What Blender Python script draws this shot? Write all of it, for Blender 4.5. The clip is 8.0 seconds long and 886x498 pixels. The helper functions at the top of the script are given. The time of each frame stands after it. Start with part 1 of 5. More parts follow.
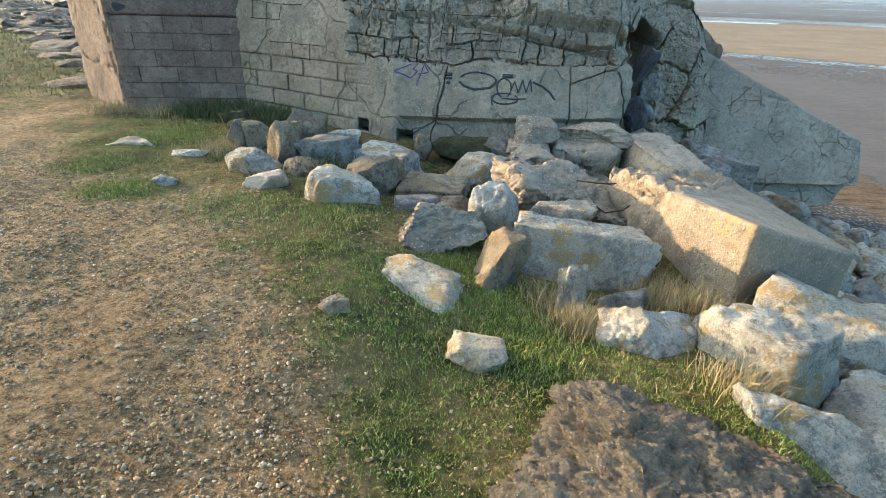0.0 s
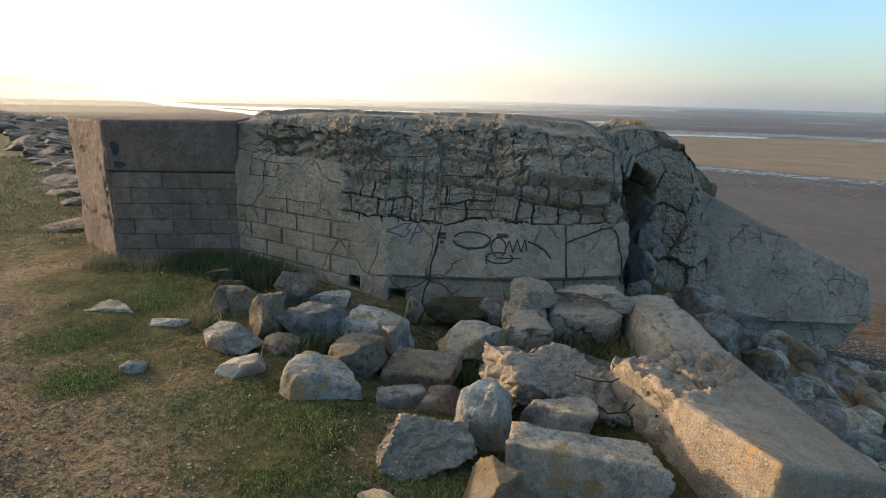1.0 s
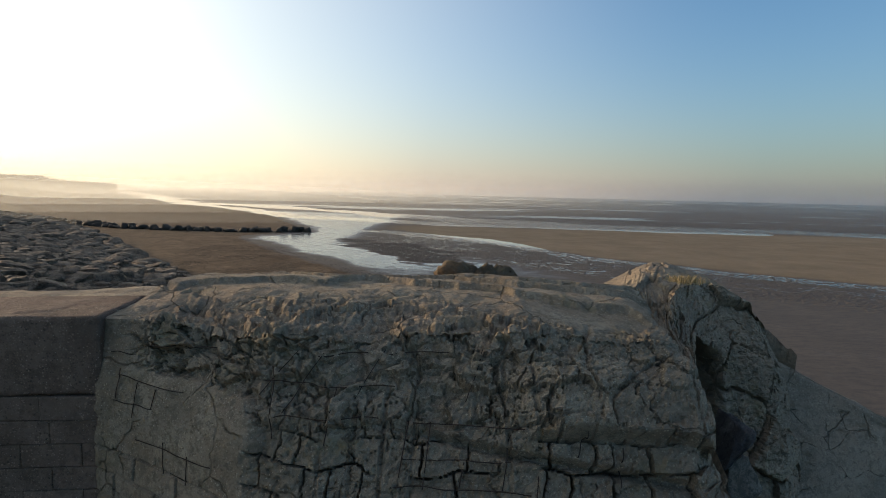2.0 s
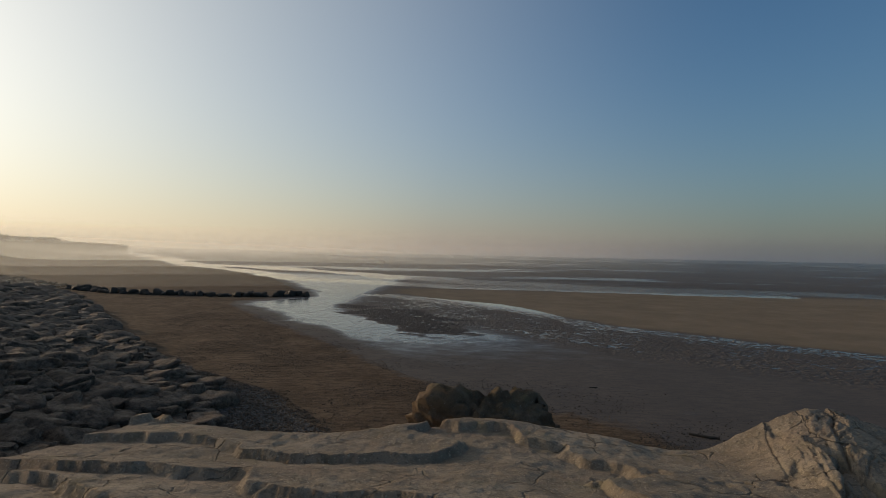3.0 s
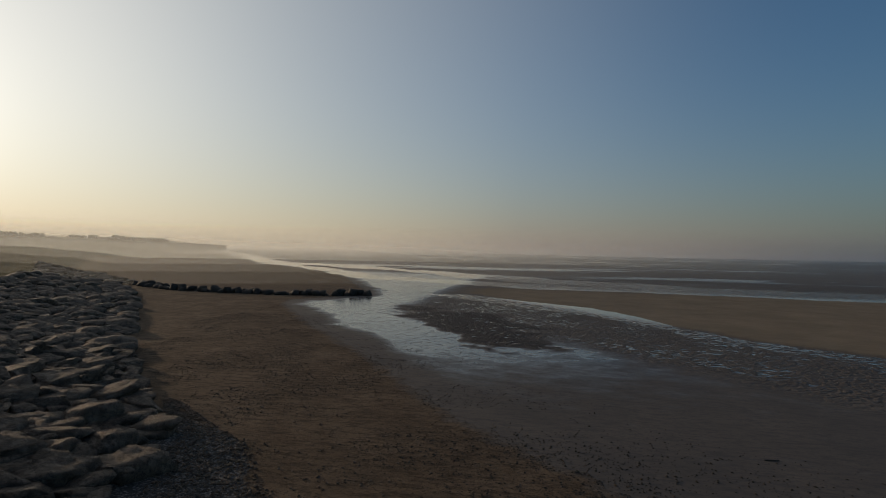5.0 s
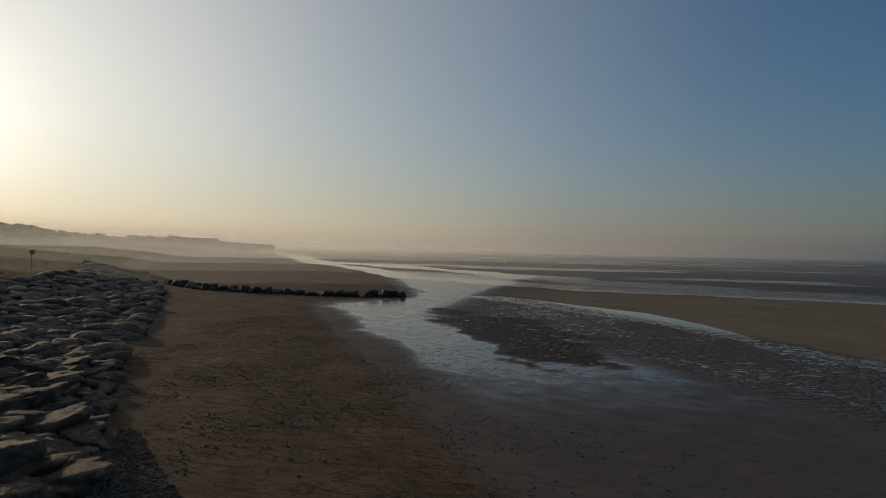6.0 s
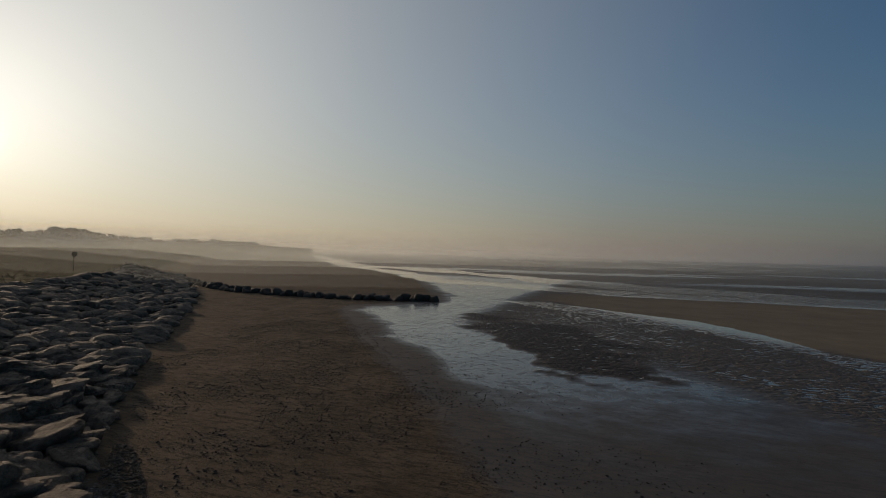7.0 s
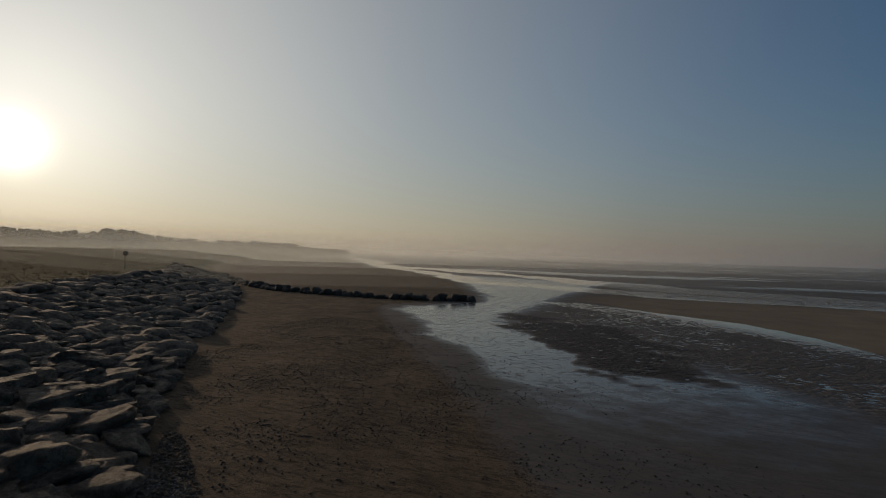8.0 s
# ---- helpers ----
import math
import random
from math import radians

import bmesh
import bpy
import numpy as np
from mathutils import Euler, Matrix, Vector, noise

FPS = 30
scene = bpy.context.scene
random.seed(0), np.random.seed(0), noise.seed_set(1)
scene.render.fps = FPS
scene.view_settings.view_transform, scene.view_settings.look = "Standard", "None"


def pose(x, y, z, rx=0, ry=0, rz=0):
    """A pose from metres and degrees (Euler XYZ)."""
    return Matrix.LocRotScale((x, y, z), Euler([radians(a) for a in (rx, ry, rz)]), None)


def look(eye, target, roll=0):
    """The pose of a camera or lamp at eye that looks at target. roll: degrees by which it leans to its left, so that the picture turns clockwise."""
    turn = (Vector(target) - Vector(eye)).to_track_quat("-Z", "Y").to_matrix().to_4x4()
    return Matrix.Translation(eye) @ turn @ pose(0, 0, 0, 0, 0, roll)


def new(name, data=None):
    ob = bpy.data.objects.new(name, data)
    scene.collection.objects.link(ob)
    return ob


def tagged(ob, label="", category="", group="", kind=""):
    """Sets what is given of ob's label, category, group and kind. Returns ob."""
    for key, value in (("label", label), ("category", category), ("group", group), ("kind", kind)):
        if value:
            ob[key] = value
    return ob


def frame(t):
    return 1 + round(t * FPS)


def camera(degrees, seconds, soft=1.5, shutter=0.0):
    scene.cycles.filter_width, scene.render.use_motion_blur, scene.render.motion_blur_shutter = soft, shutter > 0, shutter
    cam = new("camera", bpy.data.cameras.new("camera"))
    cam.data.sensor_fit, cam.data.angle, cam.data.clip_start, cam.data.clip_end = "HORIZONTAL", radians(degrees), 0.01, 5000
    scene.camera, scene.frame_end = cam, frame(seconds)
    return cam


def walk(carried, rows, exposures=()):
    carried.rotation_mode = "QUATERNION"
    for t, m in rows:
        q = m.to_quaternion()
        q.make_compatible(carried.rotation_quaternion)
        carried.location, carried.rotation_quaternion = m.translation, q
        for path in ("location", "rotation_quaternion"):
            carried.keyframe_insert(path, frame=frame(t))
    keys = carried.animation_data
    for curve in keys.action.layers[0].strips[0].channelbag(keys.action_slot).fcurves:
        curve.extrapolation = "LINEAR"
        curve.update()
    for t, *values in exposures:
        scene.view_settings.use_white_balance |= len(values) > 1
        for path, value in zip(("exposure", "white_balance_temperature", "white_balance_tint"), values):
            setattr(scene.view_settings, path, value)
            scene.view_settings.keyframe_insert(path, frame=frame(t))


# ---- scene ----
cam = camera(80.3, 8.0, soft=0.7)
PATH = [
    (0, (0.004, 0.001, 1.388), (0.04, 1.786, 0.486), 1.9),
    (0.5, (0.023, 0.006, 1.665), (0.048, 1.869, 0.937), 1.8),
    (1, (0.119, 0.506, 1.919), (0.127, 2.43, 1.371), 1.7),
    (1.5, (0.200, 1.654, 2.294), (0.200, 3.618, 1.916), 1.6),
    (2, (0.302, 3.123, 2.641), (0.287, 5.112, 2.434), 1.4),
    (2.2, (0.347, 3.679, 2.695), (0.329, 5.675, 2.564), 1.3),
    (3.3, (0.613, 8.2, 2.996), (0.548, 10.198, 3.023), 1.2),
    (3.5, (0.665, 9.114, 3.040), (0.588, 11.112, 3.063), 1.2),
    (4, (0.725, 11.293, 2.92), (0.563, 13.286, 2.94), 1.15),
    (4.5, (0.720, 13.265, 2.668), (0.450, 15.247, 2.683), 1.15),
    (5, (0.721, 15.127, 2.33), (0.363, 17.094, 2.343), 1.2),
    (5.2, (0.715, 15.85, 2.25), (0.329, 17.812, 2.264), 1.2),
    (6.3, (0.348, 20.21, 2.233), (-0.211, 22.131, 2.245), 1.25),
    (6.5, (0.225, 20.689, 2.220), (-0.351, 22.604, 2.240), 1.3),
    (7, (0.103, 20.98, 2.113), (-0.546, 22.871, 2.135), 1.4),
    (7.5, (0.040, 20.99, 1.985), (-0.657, 22.865, 2.005), 1.45),
    (8, (-0.069, 21.028, 1.895), (-0.844, 22.871, 1.921), 1.6),
]
EXPOSURES = [(0.0, 2.0, 6700, 11), (0.5, 1.58, 6850, 12), (1.0, 0.95, 6900, 16), (1.5, 0.36, 7000, 17), (2.0, 0.05, 7000, 17), (2.2, -0.12, 6950, 17), (3.3, -0.97, 6850, 17), (4.0, -1.05, 6800, 17),
             (5.0, -1.2, 6750, 17), (6.5, -1.4, 6700, 17), (8.0, -1.65, 6650, 17)]
walk(cam, [(t, look(eye, target, roll)) for t, eye, target, roll in PATH], EXPOSURES)

# ---- light ----
SUN_AZ, SUN_EL = 62.5, 8.6
SUN = Vector((-math.sin(radians(SUN_AZ)) * math.cos(radians(SUN_EL)), math.cos(radians(SUN_AZ)) * math.cos(radians(SUN_EL)), math.sin(radians(SUN_EL))))
world = bpy.data.worlds.new("hazy_evening_sky")
scene.world = world
world.use_nodes = True
wn, wl = world.node_tree.nodes, world.node_tree.links
wn.clear()
sky = wn.new("ShaderNodeTexSky")
sky.sky_type, sky.sun_disc = "NISHITA", False
sky.sun_elevation, sky.sun_rotation = radians(SUN_EL), radians(-SUN_AZ)
sky.altitude, sky.air_density, sky.dust_density, sky.ozone_density = 0, 1.2, 0.4, 4.0
coord = wn.new("ShaderNodeTexCoord")
dot = wn.new("ShaderNodeVectorMath")
dot.operation = "DOT_PRODUCT"
dot.inputs[1].default_value = SUN
wl.new(coord.outputs["Generated"], dot.inputs[0])
sep = wn.new("ShaderNodeSeparateXYZ")
wl.new(coord.outputs["Generated"], sep.inputs[0])


def wmath(op, a, b=None, clamp=False):
    n = wn.new("ShaderNodeMath")
    n.operation, n.use_clamp = op, clamp
    for i, v in enumerate((a, b)):
        if v is None:
            continue
        if isinstance(v, (int, float)):
            n.inputs[i].default_value = v
        else:
            wl.new(v, n.inputs[i])
    return n.outputs[0]


toward = wmath("MAXIMUM", dot.outputs["Value"], 0.0)


def tinted(power, color):
    n = wn.new("ShaderNodeMix")
    n.data_type, n.blend_type = "RGBA", "MULTIPLY"
    n.inputs["Factor"].default_value = 1.0
    n.inputs["A"].default_value = color
    wl.new(power, n.inputs["B"])
    return n.outputs["Result"]


def joined(blend, a, b, factor=1.0):
    n = wn.new("ShaderNodeMix")
    n.data_type, n.blend_type = "RGBA", blend
    if isinstance(factor, float):
        n.inputs["Factor"].default_value = factor
    else:
        wl.new(factor, n.inputs["Factor"])
    wl.new(a, n.inputs["A"])
    if isinstance(b, tuple):
        n.inputs["B"].default_value = b
    else:
        wl.new(b, n.inputs["B"])
    return n.outputs["Result"]


# clear air, the wide glow round the sun, mist on the horizon, the sun's own aureole
air = joined("MULTIPLY", sky.outputs[0], (2.0, 2.36, 2.45, 1))
veil = wn.new("ShaderNodeMapRange")
veil.interpolation_type = "SMOOTHSTEP"
veil.inputs["From Min"].default_value, veil.inputs["From Max"].default_value, veil.inputs["To Max"].default_value = 0.62, 1.0, 0.6
wl.new(sep.outputs["Z"], veil.inputs["Value"])
air = joined("MIX", air, (3.3, 3.05, 2.7, 1), veil.outputs[0])
air = joined("MIX", air, (0.0, 0.0, 0.0, 1), wmath("MULTIPLY", wmath("POWER", toward, 2.0), 0.62))
wide = wmath("MULTIPLY", wmath("POWER", toward, 10.0), 10.0)
wide = wmath("ADD", wide, wmath("MULTIPLY", wmath("POWER", toward, 90.0), 9.0))
air = joined("ADD", air, tinted(wmath("MULTIPLY", wmath("POWER", toward, 2.0), 9.5), (0.98, 0.98, 0.77, 1)))
air = joined("ADD", air, tinted(wide, (1.0, 0.96, 0.84, 1)))
low = wmath("POWER", wmath("SUBTRACT", 1.0, wmath("ABSOLUTE", sep.outputs["Z"]), True), 7.5)
side = wn.new("ShaderNodeValToRGB")
side.color_ramp.elements[0].color = (1.1, 1.3, 1.5, 1)
side.color_ramp.elements[1].color = (14.0, 11.9, 8.2, 1)
side.color_ramp.elements[1].position = 0.975
abeam = side.color_ramp.elements.new(0.48)
abeam.color = (2.5, 2.7, 3.05, 1)
middle = side.color_ramp.elements.new(0.75)
middle.color = (6.2, 5.35, 4.9, 1)
wl.new(wmath("ADD", wmath("MULTIPLY", dot.outputs["Value"], 0.5), 0.5), side.inputs[0])
air = joined("MIX", air, side.outputs[0], wmath("MULTIPLY", low, 0.92))
air = joined("ADD", air, tinted(wmath("MULTIPLY", wmath("POWER", toward, 1700.0), 40.0), (1.0, 0.93, 0.75, 1)))
back = wn.new("ShaderNodeBackground")
back.inputs["Strength"].default_value = 0.10
wl.new(air, back.inputs["Color"])
wout = wn.new("ShaderNodeOutputWorld")
wl.new(back.outputs[0], wout.inputs[0])

sun = new("sun", bpy.data.lights.new("sun", "SUN"))
sun.data.energy, sun.data.angle, sun.data.color = 3.3, radians(2.0), (1.0, 0.77, 0.50)
sun.matrix_world = look(SUN * 50, (0, 0, 0))


# ---- small mathematics ----
def lattice(ix, iy, iz, seed):
    h = (ix * 374761393 + iy * 668265263 + iz * 2147483647 + seed * 974634777) & 0xFFFFFFFF
    h = ((h ^ (h >> 13)) * 1274126177) & 0xFFFFFFFF
    return ((h ^ (h >> 16)) & 0xFFFF) / 32767.5 - 1.0


def vnoise(p, seed=0):
    """Smooth value noise, -1 to 1, at an array of places."""
    i = np.floor(p).astype(np.int64)
    f = p - i
    u = f * f * (3 - 2 * f)
    out = 0
    for a in (0, 1):
        for b in (0, 1):
            for c in (0, 1):
                w = (u[:, 0] if a else 1 - u[:, 0]) * (u[:, 1] if b else 1 - u[:, 1]) * (u[:, 2] if c else 1 - u[:, 2])
                out = out + w * lattice(i[:, 0] + a, i[:, 1] + b, i[:, 2] + c, seed)
    return out


def fbm(p, scale=1.0, octaves=4, seed=0, gain=0.5):
    q, amp, out, total = np.asarray(p, float) * scale, 1.0, 0.0, 0.0
    for o in range(octaves):
        out = out + amp * vnoise(q + 17.3 * o, seed + o)
        total += amp
        amp *= gain
        q = q * 2.03
    return out / total


def cells(u, v, size, seed=0):
    """Cracked pattern: distance to the nearest joint between cells, and a random number for each cell."""
    x, y = u / size, v / size
    ix, iy = np.floor(x).astype(np.int64), np.floor(y).astype(np.int64)
    d1, d2, who = np.full(x.shape, 9.0), np.full(x.shape, 9.0), np.zeros(x.shape)
    for a in (-1, 0, 1):
        for b in (-1, 0, 1):
            jx = ix + a + 0.5 + 0.42 * lattice(ix + a, iy + b, 3, seed)
            jy = iy + b + 0.5 + 0.42 * lattice(ix + a, iy + b, 7, seed)
            d = np.hypot(x - jx, y - jy)
            near = d < d1
            d2 = np.where(near, d1, np.minimum(d2, d))
            who = np.where(near, lattice(ix + a, iy + b, 11, seed), who)
            d1 = np.where(near, d, d1)
    return (d2 - d1) * size, who


def smooth(a, b, x):
    t = np.clip((x - a) / (b - a), 0, 1)
    return t * t * (3 - 2 * t)


def line_distance(x, y, line):
    """Distance from places to a line of points in plan; signed, positive to the left of its way."""
    best, sign = np.full(x.shape, 1e9), np.ones(x.shape)
    for (ax, ay), (bx, by) in zip(line, line[1:]):
        dx, dy = bx - ax, by - ay
        t = np.clip(((x - ax) * dx + (y - ay) * dy) / (dx * dx + dy * dy), 0, 1)
        d = np.hypot(x - ax - t * dx, y - ay - t * dy)
        s = np.where(dx * (y - ay) - dy * (x - ax) >= 0, 1.0, -1.0)
        near = d < best
        best, sign = np.where(near, d, best), np.where(near, s, sign)
    return best * sign


def inside(x, y, ring):
    hit = np.zeros(x.shape, bool)
    for (ax, ay), (bx, by) in zip(ring, ring[1:] + ring[:1]):
        if ay != by:
            hit ^= ((ay > y) != (by > y)) & (x < (bx - ax) * (y - ay) / (by - ay) + ax)
    return hit


def np_mesh(name, verts, faces, smooth_faces=True):
    verts, faces = np.asarray(verts, np.float32), np.asarray(faces, np.int32)
    me = bpy.data.meshes.new(name)
    n, k = faces.shape
    me.vertices.add(len(verts))
    me.vertices.foreach_set("co", verts.ravel())
    me.loops.add(n * k)
    me.loops.foreach_set("vertex_index", faces.ravel())
    me.polygons.add(n)
    me.polygons.foreach_set("loop_start", np.arange(n, dtype=np.int32) * k)
    me.polygons.foreach_set("loop_total", np.full(n, k, np.int32))
    me.polygons.foreach_set("use_smooth", np.full(n, smooth_faces))
    me.update(calc_edges=True)
    me.validate()
    return me


def grid_faces(nu, nv):
    """Quads of a grid whose vertices run v fastest."""
    i = (np.arange(nu - 1)[:, None] * nv + np.arange(nv - 1)[None, :]).ravel()
    return np.stack([i, i + nv, i + nv + 1, i + 1], 1)


def put(name, me, mat, parent=None, label="", at=None):
    ob = new(name, me)
    if mat is not None and not me.materials:
        me.materials.append(mat)
    if parent is not None:
        ob.parent = parent
    if at is not None:
        ob.matrix_basis = at
    if label:
        tagged(ob, label)
    return ob



# ---- materials ----
def material(name):
    m = bpy.data.materials.new(name)
    m.use_nodes = True
    nt = m.node_tree
    nt.nodes.clear()
    out = nt.nodes.new("ShaderNodeOutputMaterial")
    bsdf = nt.nodes.new("ShaderNodeBsdfPrincipled")
    nt.links.new(bsdf.outputs[0], out.inputs[0])
    return m, nt, bsdf


class Net:
    """Short ways to wire one material."""

    def __init__(self, name):
        self.m, self.nt, self.bsdf = material(name)
        self.where = self.node("ShaderNodeNewGeometry").outputs["Position"]
        self.local = self.node("ShaderNodeTexCoord").outputs["Object"]

    def node(self, kind):
        return self.nt.nodes.new(kind)

    def plug(self, value, socket):
        if isinstance(value, (int, float)):
            socket.default_value = value
        elif isinstance(value, tuple):
            socket.default_value = value if len(value) == 4 or socket.type == "VECTOR" else (*value, 1)
        else:
            self.nt.links.new(value, socket)

    def math(self, op, a, b=0.0, clamp=False):
        n = self.node("ShaderNodeMath")
        n.operation, n.use_clamp = op, clamp
        self.plug(a, n.inputs[0])
        self.plug(b, n.inputs[1])
        return n.outputs[0]

    def stretch(self, scale, rot=0.0, place=None):
        n = self.node("ShaderNodeMapping")
        self.plug(place or self.where, n.inputs["Vector"])
        n.inputs["Scale"].default_value = scale
        n.inputs["Rotation"].default_value = (0, 0, radians(rot))
        return n.outputs[0]

    def noise(self, scale, detail=5.0, rough=0.55, place=None, twist=0.0):
        n = self.node("ShaderNodeTexNoise")
        self.plug(place or self.where, n.inputs["Vector"])
        n.inputs["Scale"].default_value, n.inputs["Detail"].default_value, n.inputs["Roughness"].default_value = scale, detail, rough
        n.inputs["Distortion"].default_value = twist
        return n.outputs["Fac"]

    def spots(self, scale, feature="F1", place=None):
        n = self.node("ShaderNodeTexVoronoi")
        n.feature = feature
        self.plug(place or self.where, n.inputs["Vector"])
        n.inputs["Scale"].default_value = scale
        return n

    def ramp(self, fac, *stops):
        n = self.node("ShaderNodeValToRGB")
        e = n.color_ramp.elements
        while len(e) < len(stops):
            e.new(0.5)
        for el, (p, c) in zip(e, stops):
            el.position = p
            el.color = (c, c, c, 1) if isinstance(c, (int, float)) else (*c, 1)
        self.plug(fac, n.inputs[0])
        return n.outputs[0]

    def mix(self, fac, a, b, blend="MIX"):
        n = self.node("ShaderNodeMix")
        n.data_type, n.blend_type = "RGBA", blend
        self.plug(fac, n.inputs["Factor"])
        self.plug(a, n.inputs["A"])
        self.plug(b, n.inputs["B"])
        return n.outputs["Result"]

    def attribute(self, name):
        n = self.node("ShaderNodeAttribute")
        n.attribute_name = name
        return n.outputs["Fac"]

    def bump(self, height, strength=0.5, distance=0.02, after=None):
        n = self.node("ShaderNodeBump")
        n.inputs["Strength"].default_value, n.inputs["Distance"].default_value = strength, distance
        self.plug(height, n.inputs["Height"])
        if after is not None:
            self.plug(after, n.inputs["Normal"])
        return n.outputs[0]

    def finish(self, color, rough=0.9, normal=None, specular=0.3):
        self.plug(color, self.bsdf.inputs["Base Color"])
        self.plug(rough, self.bsdf.inputs["Roughness"])
        self.bsdf.inputs["Specular IOR Level"].default_value = specular
        if normal is not None:
            self.plug(normal, self.bsdf.inputs["Normal"])
        return self.m


def concrete_material(name, tint, stain, lichen=0.0, cracks=0.0, grit=0.75, crust=None, rugged=0.9, nets=((1.2, 0.012), (0.7, 0.010))):
    n = Net(name)
    info = n.node("ShaderNodeObjectInfo").outputs["Random"]
    broad, fine = n.noise(0.9, 7, 0.65), n.noise(14, 7, 0.7)
    base = n.ramp(broad, (0.38, tuple(c * 0.62 for c in tint)), (0.5, tint), (0.62, tuple(min(1, c * 1.35) for c in tint)))
    base = n.mix(n.ramp(n.noise(2.3, 8, 0.75), (0.46, 0.0), (0.64, 0.85)), base, stain)
    base = n.mix(n.ramp(n.noise(3.1, 8, 0.75, n.stretch((1, 1, 0.35))), (0.52, 0.0), (0.68, 0.6)), base, tuple(c * 0.5 for c in tint))
    base = n.mix(n.ramp(n.noise(0.7, 6, 0.7, n.stretch((1, 1, 1.3), 40)), (0.48, 0.0), (0.62, 0.5)), base, (tint[0] * 1.12, tint[1] * 0.90, tint[2] * 0.84))
    base = n.mix(n.ramp(n.noise(1.3, 7, 0.7, n.stretch((1, 1, 0.25), 15)), (0.54, 0.0), (0.66, 0.55)), base, (tint[0] * 0.55, tint[1] * 0.55, tint[2] * 0.55))
    base = n.mix(n.ramp(n.noise(6.5, 9, 0.8), (0.40, 0.75), (0.48, 0.0)), base, tuple(c * 0.36 for c in tint))
    base = n.mix(n.ramp(fine, (0.40, 0.65), (0.49, 0.0)), base, tuple(c * 0.40 for c in tint))
    grainy = n.ramp(n.noise(1.9, 5, 0.6), (0.42, 0.15), (0.6, 1.0))
    base = n.mix(n.math("MULTIPLY", grainy, n.ramp(n.noise(85, 4, 0.7), (0.36, 0.6), (0.50, 0.0))), base, tuple(c * 0.33 for c in tint))
    base = n.mix(n.math("MULTIPLY", grainy, n.ramp(n.noise(70, 3, 0.6), (0.58, 0.0), (0.68, 0.45))), base, tuple(min(1, c * 1.7) for c in tint))
    shells, gravel, pebble = n.spots(38), n.spots(46), n.spots(25)
    for cell, size, share, much in ((gravel, 0.30, 0.56, grit), (pebble, 0.27, 0.62, grit * 0.9)):
        dot = n.ramp(cell.outputs["Distance"], (size * 0.7, 1.0), (size, 0.0))
        pick = cell.outputs["Color"]
        dot = n.math("MULTIPLY", dot, n.ramp(n.noise(2.6, 6, 0.7), (0.40, 0.15), (0.58, 1.0)))
        base = n.mix(n.math("MULTIPLY", n.math("MULTIPLY", dot, n.ramp(pick, (share, 0.0), (share + 0.02, 1.0))), much), base, tuple(min(0.6, c * 1.75) for c in tint))
        base = n.mix(n.math("MULTIPLY", n.math("MULTIPLY", dot, n.ramp(pick, (0.36, 1.0), (0.38, 0.0))), much), base, tuple(c * 0.24 for c in tint))
    base = n.mix(n.ramp(shells.outputs["Distance"], (0.10, 0.65), (0.17, 0.0)), base, n.mix(n.ramp(n.noise(30, 2), (0.45, 0.0), (0.58, 1.0)), tuple(c * 0.25 for c in tint), (0.62, 0.57, 0.49)))
    h = n.math("ADD", n.math("MULTIPLY", fine, 0.8), n.math("MULTIPLY", n.ramp(shells.outputs["Distance"], (0.10, 0.22), (0.2, 0.0)), 1.0))
    h = n.math("ADD", h, n.math("MULTIPLY", n.noise(30, 7, 0.8), 0.45))
    h = n.math("ADD", h, n.math("MULTIPLY", n.ramp(pebble.outputs["Distance"], (0.1, 0.3), (0.28, 0.0)), grit))
    if crust:
        away = n.node("ShaderNodeVectorMath")
        away.operation = "DISTANCE"
        n.plug(n.where, away.inputs[0])
        away.inputs[1].default_value = crust
        base = n.mix(n.math("MULTIPLY", n.ramp(away.outputs["Value"], (0.04, 0.85), (0.20, 0.0)), n.ramp(n.noise(9, 7, 0.75), (0.47, 0.0), (0.55, 1.0))), base, (0.55, 0.27, 0.03))
    if lichen:
        base = n.mix(n.ramp(n.noise(4.5, 7, 0.75), (0.62, 0.0), (0.68, lichen)), base, (0.50, 0.25, 0.03))
        base = n.mix(n.ramp(n.noise(1.7, 7, 0.75), (0.54, 0.0), (0.70, 0.55)), base, (0.17, 0.15, 0.06))
    if cracks:
        warp = n.node("ShaderNodeVectorMath")
        warp.operation = "MULTIPLY_ADD"
        swirl = n.node("ShaderNodeTexNoise")
        swirl.inputs["Scale"].default_value, swirl.inputs["Detail"].default_value = 2.2, 8.0
        n.plug(n.where, swirl.inputs["Vector"])
        n.plug(swirl.outputs["Color"], warp.inputs[0])
        warp.inputs[1].default_value = (0.34, 0.34, 0.34)
        n.plug(n.where, warp.inputs[2])
        for scale, wide in nets:
            joint = n.spots(scale, "DISTANCE_TO_EDGE", warp.outputs[0]).outputs["Distance"]
            line = n.math("MULTIPLY", n.ramp(joint, (0.0, 1.0), (wide, 0.0)), n.ramp(n.noise(0.9 * scale, 3), (0.49, 0.0), (0.55, 1.0)))
            base = n.mix(n.math("MULTIPLY", line, cracks), base, tuple(c * 0.16 for c in tint))
            h = n.math("SUBTRACT", h, n.math("MULTIPLY", line, 1.2))
    base = n.mix(0.30, base, n.ramp(info, (0.0, tuple(c * 0.55 for c in tint)), (1.0, tuple(c * 1.3 for c in tint))))
    return n.finish(base, 0.93, n.bump(n.noise(90, 4, 0.75), 0.35 * rugged, 0.006, n.bump(h, rugged, 0.03)), 0.2)


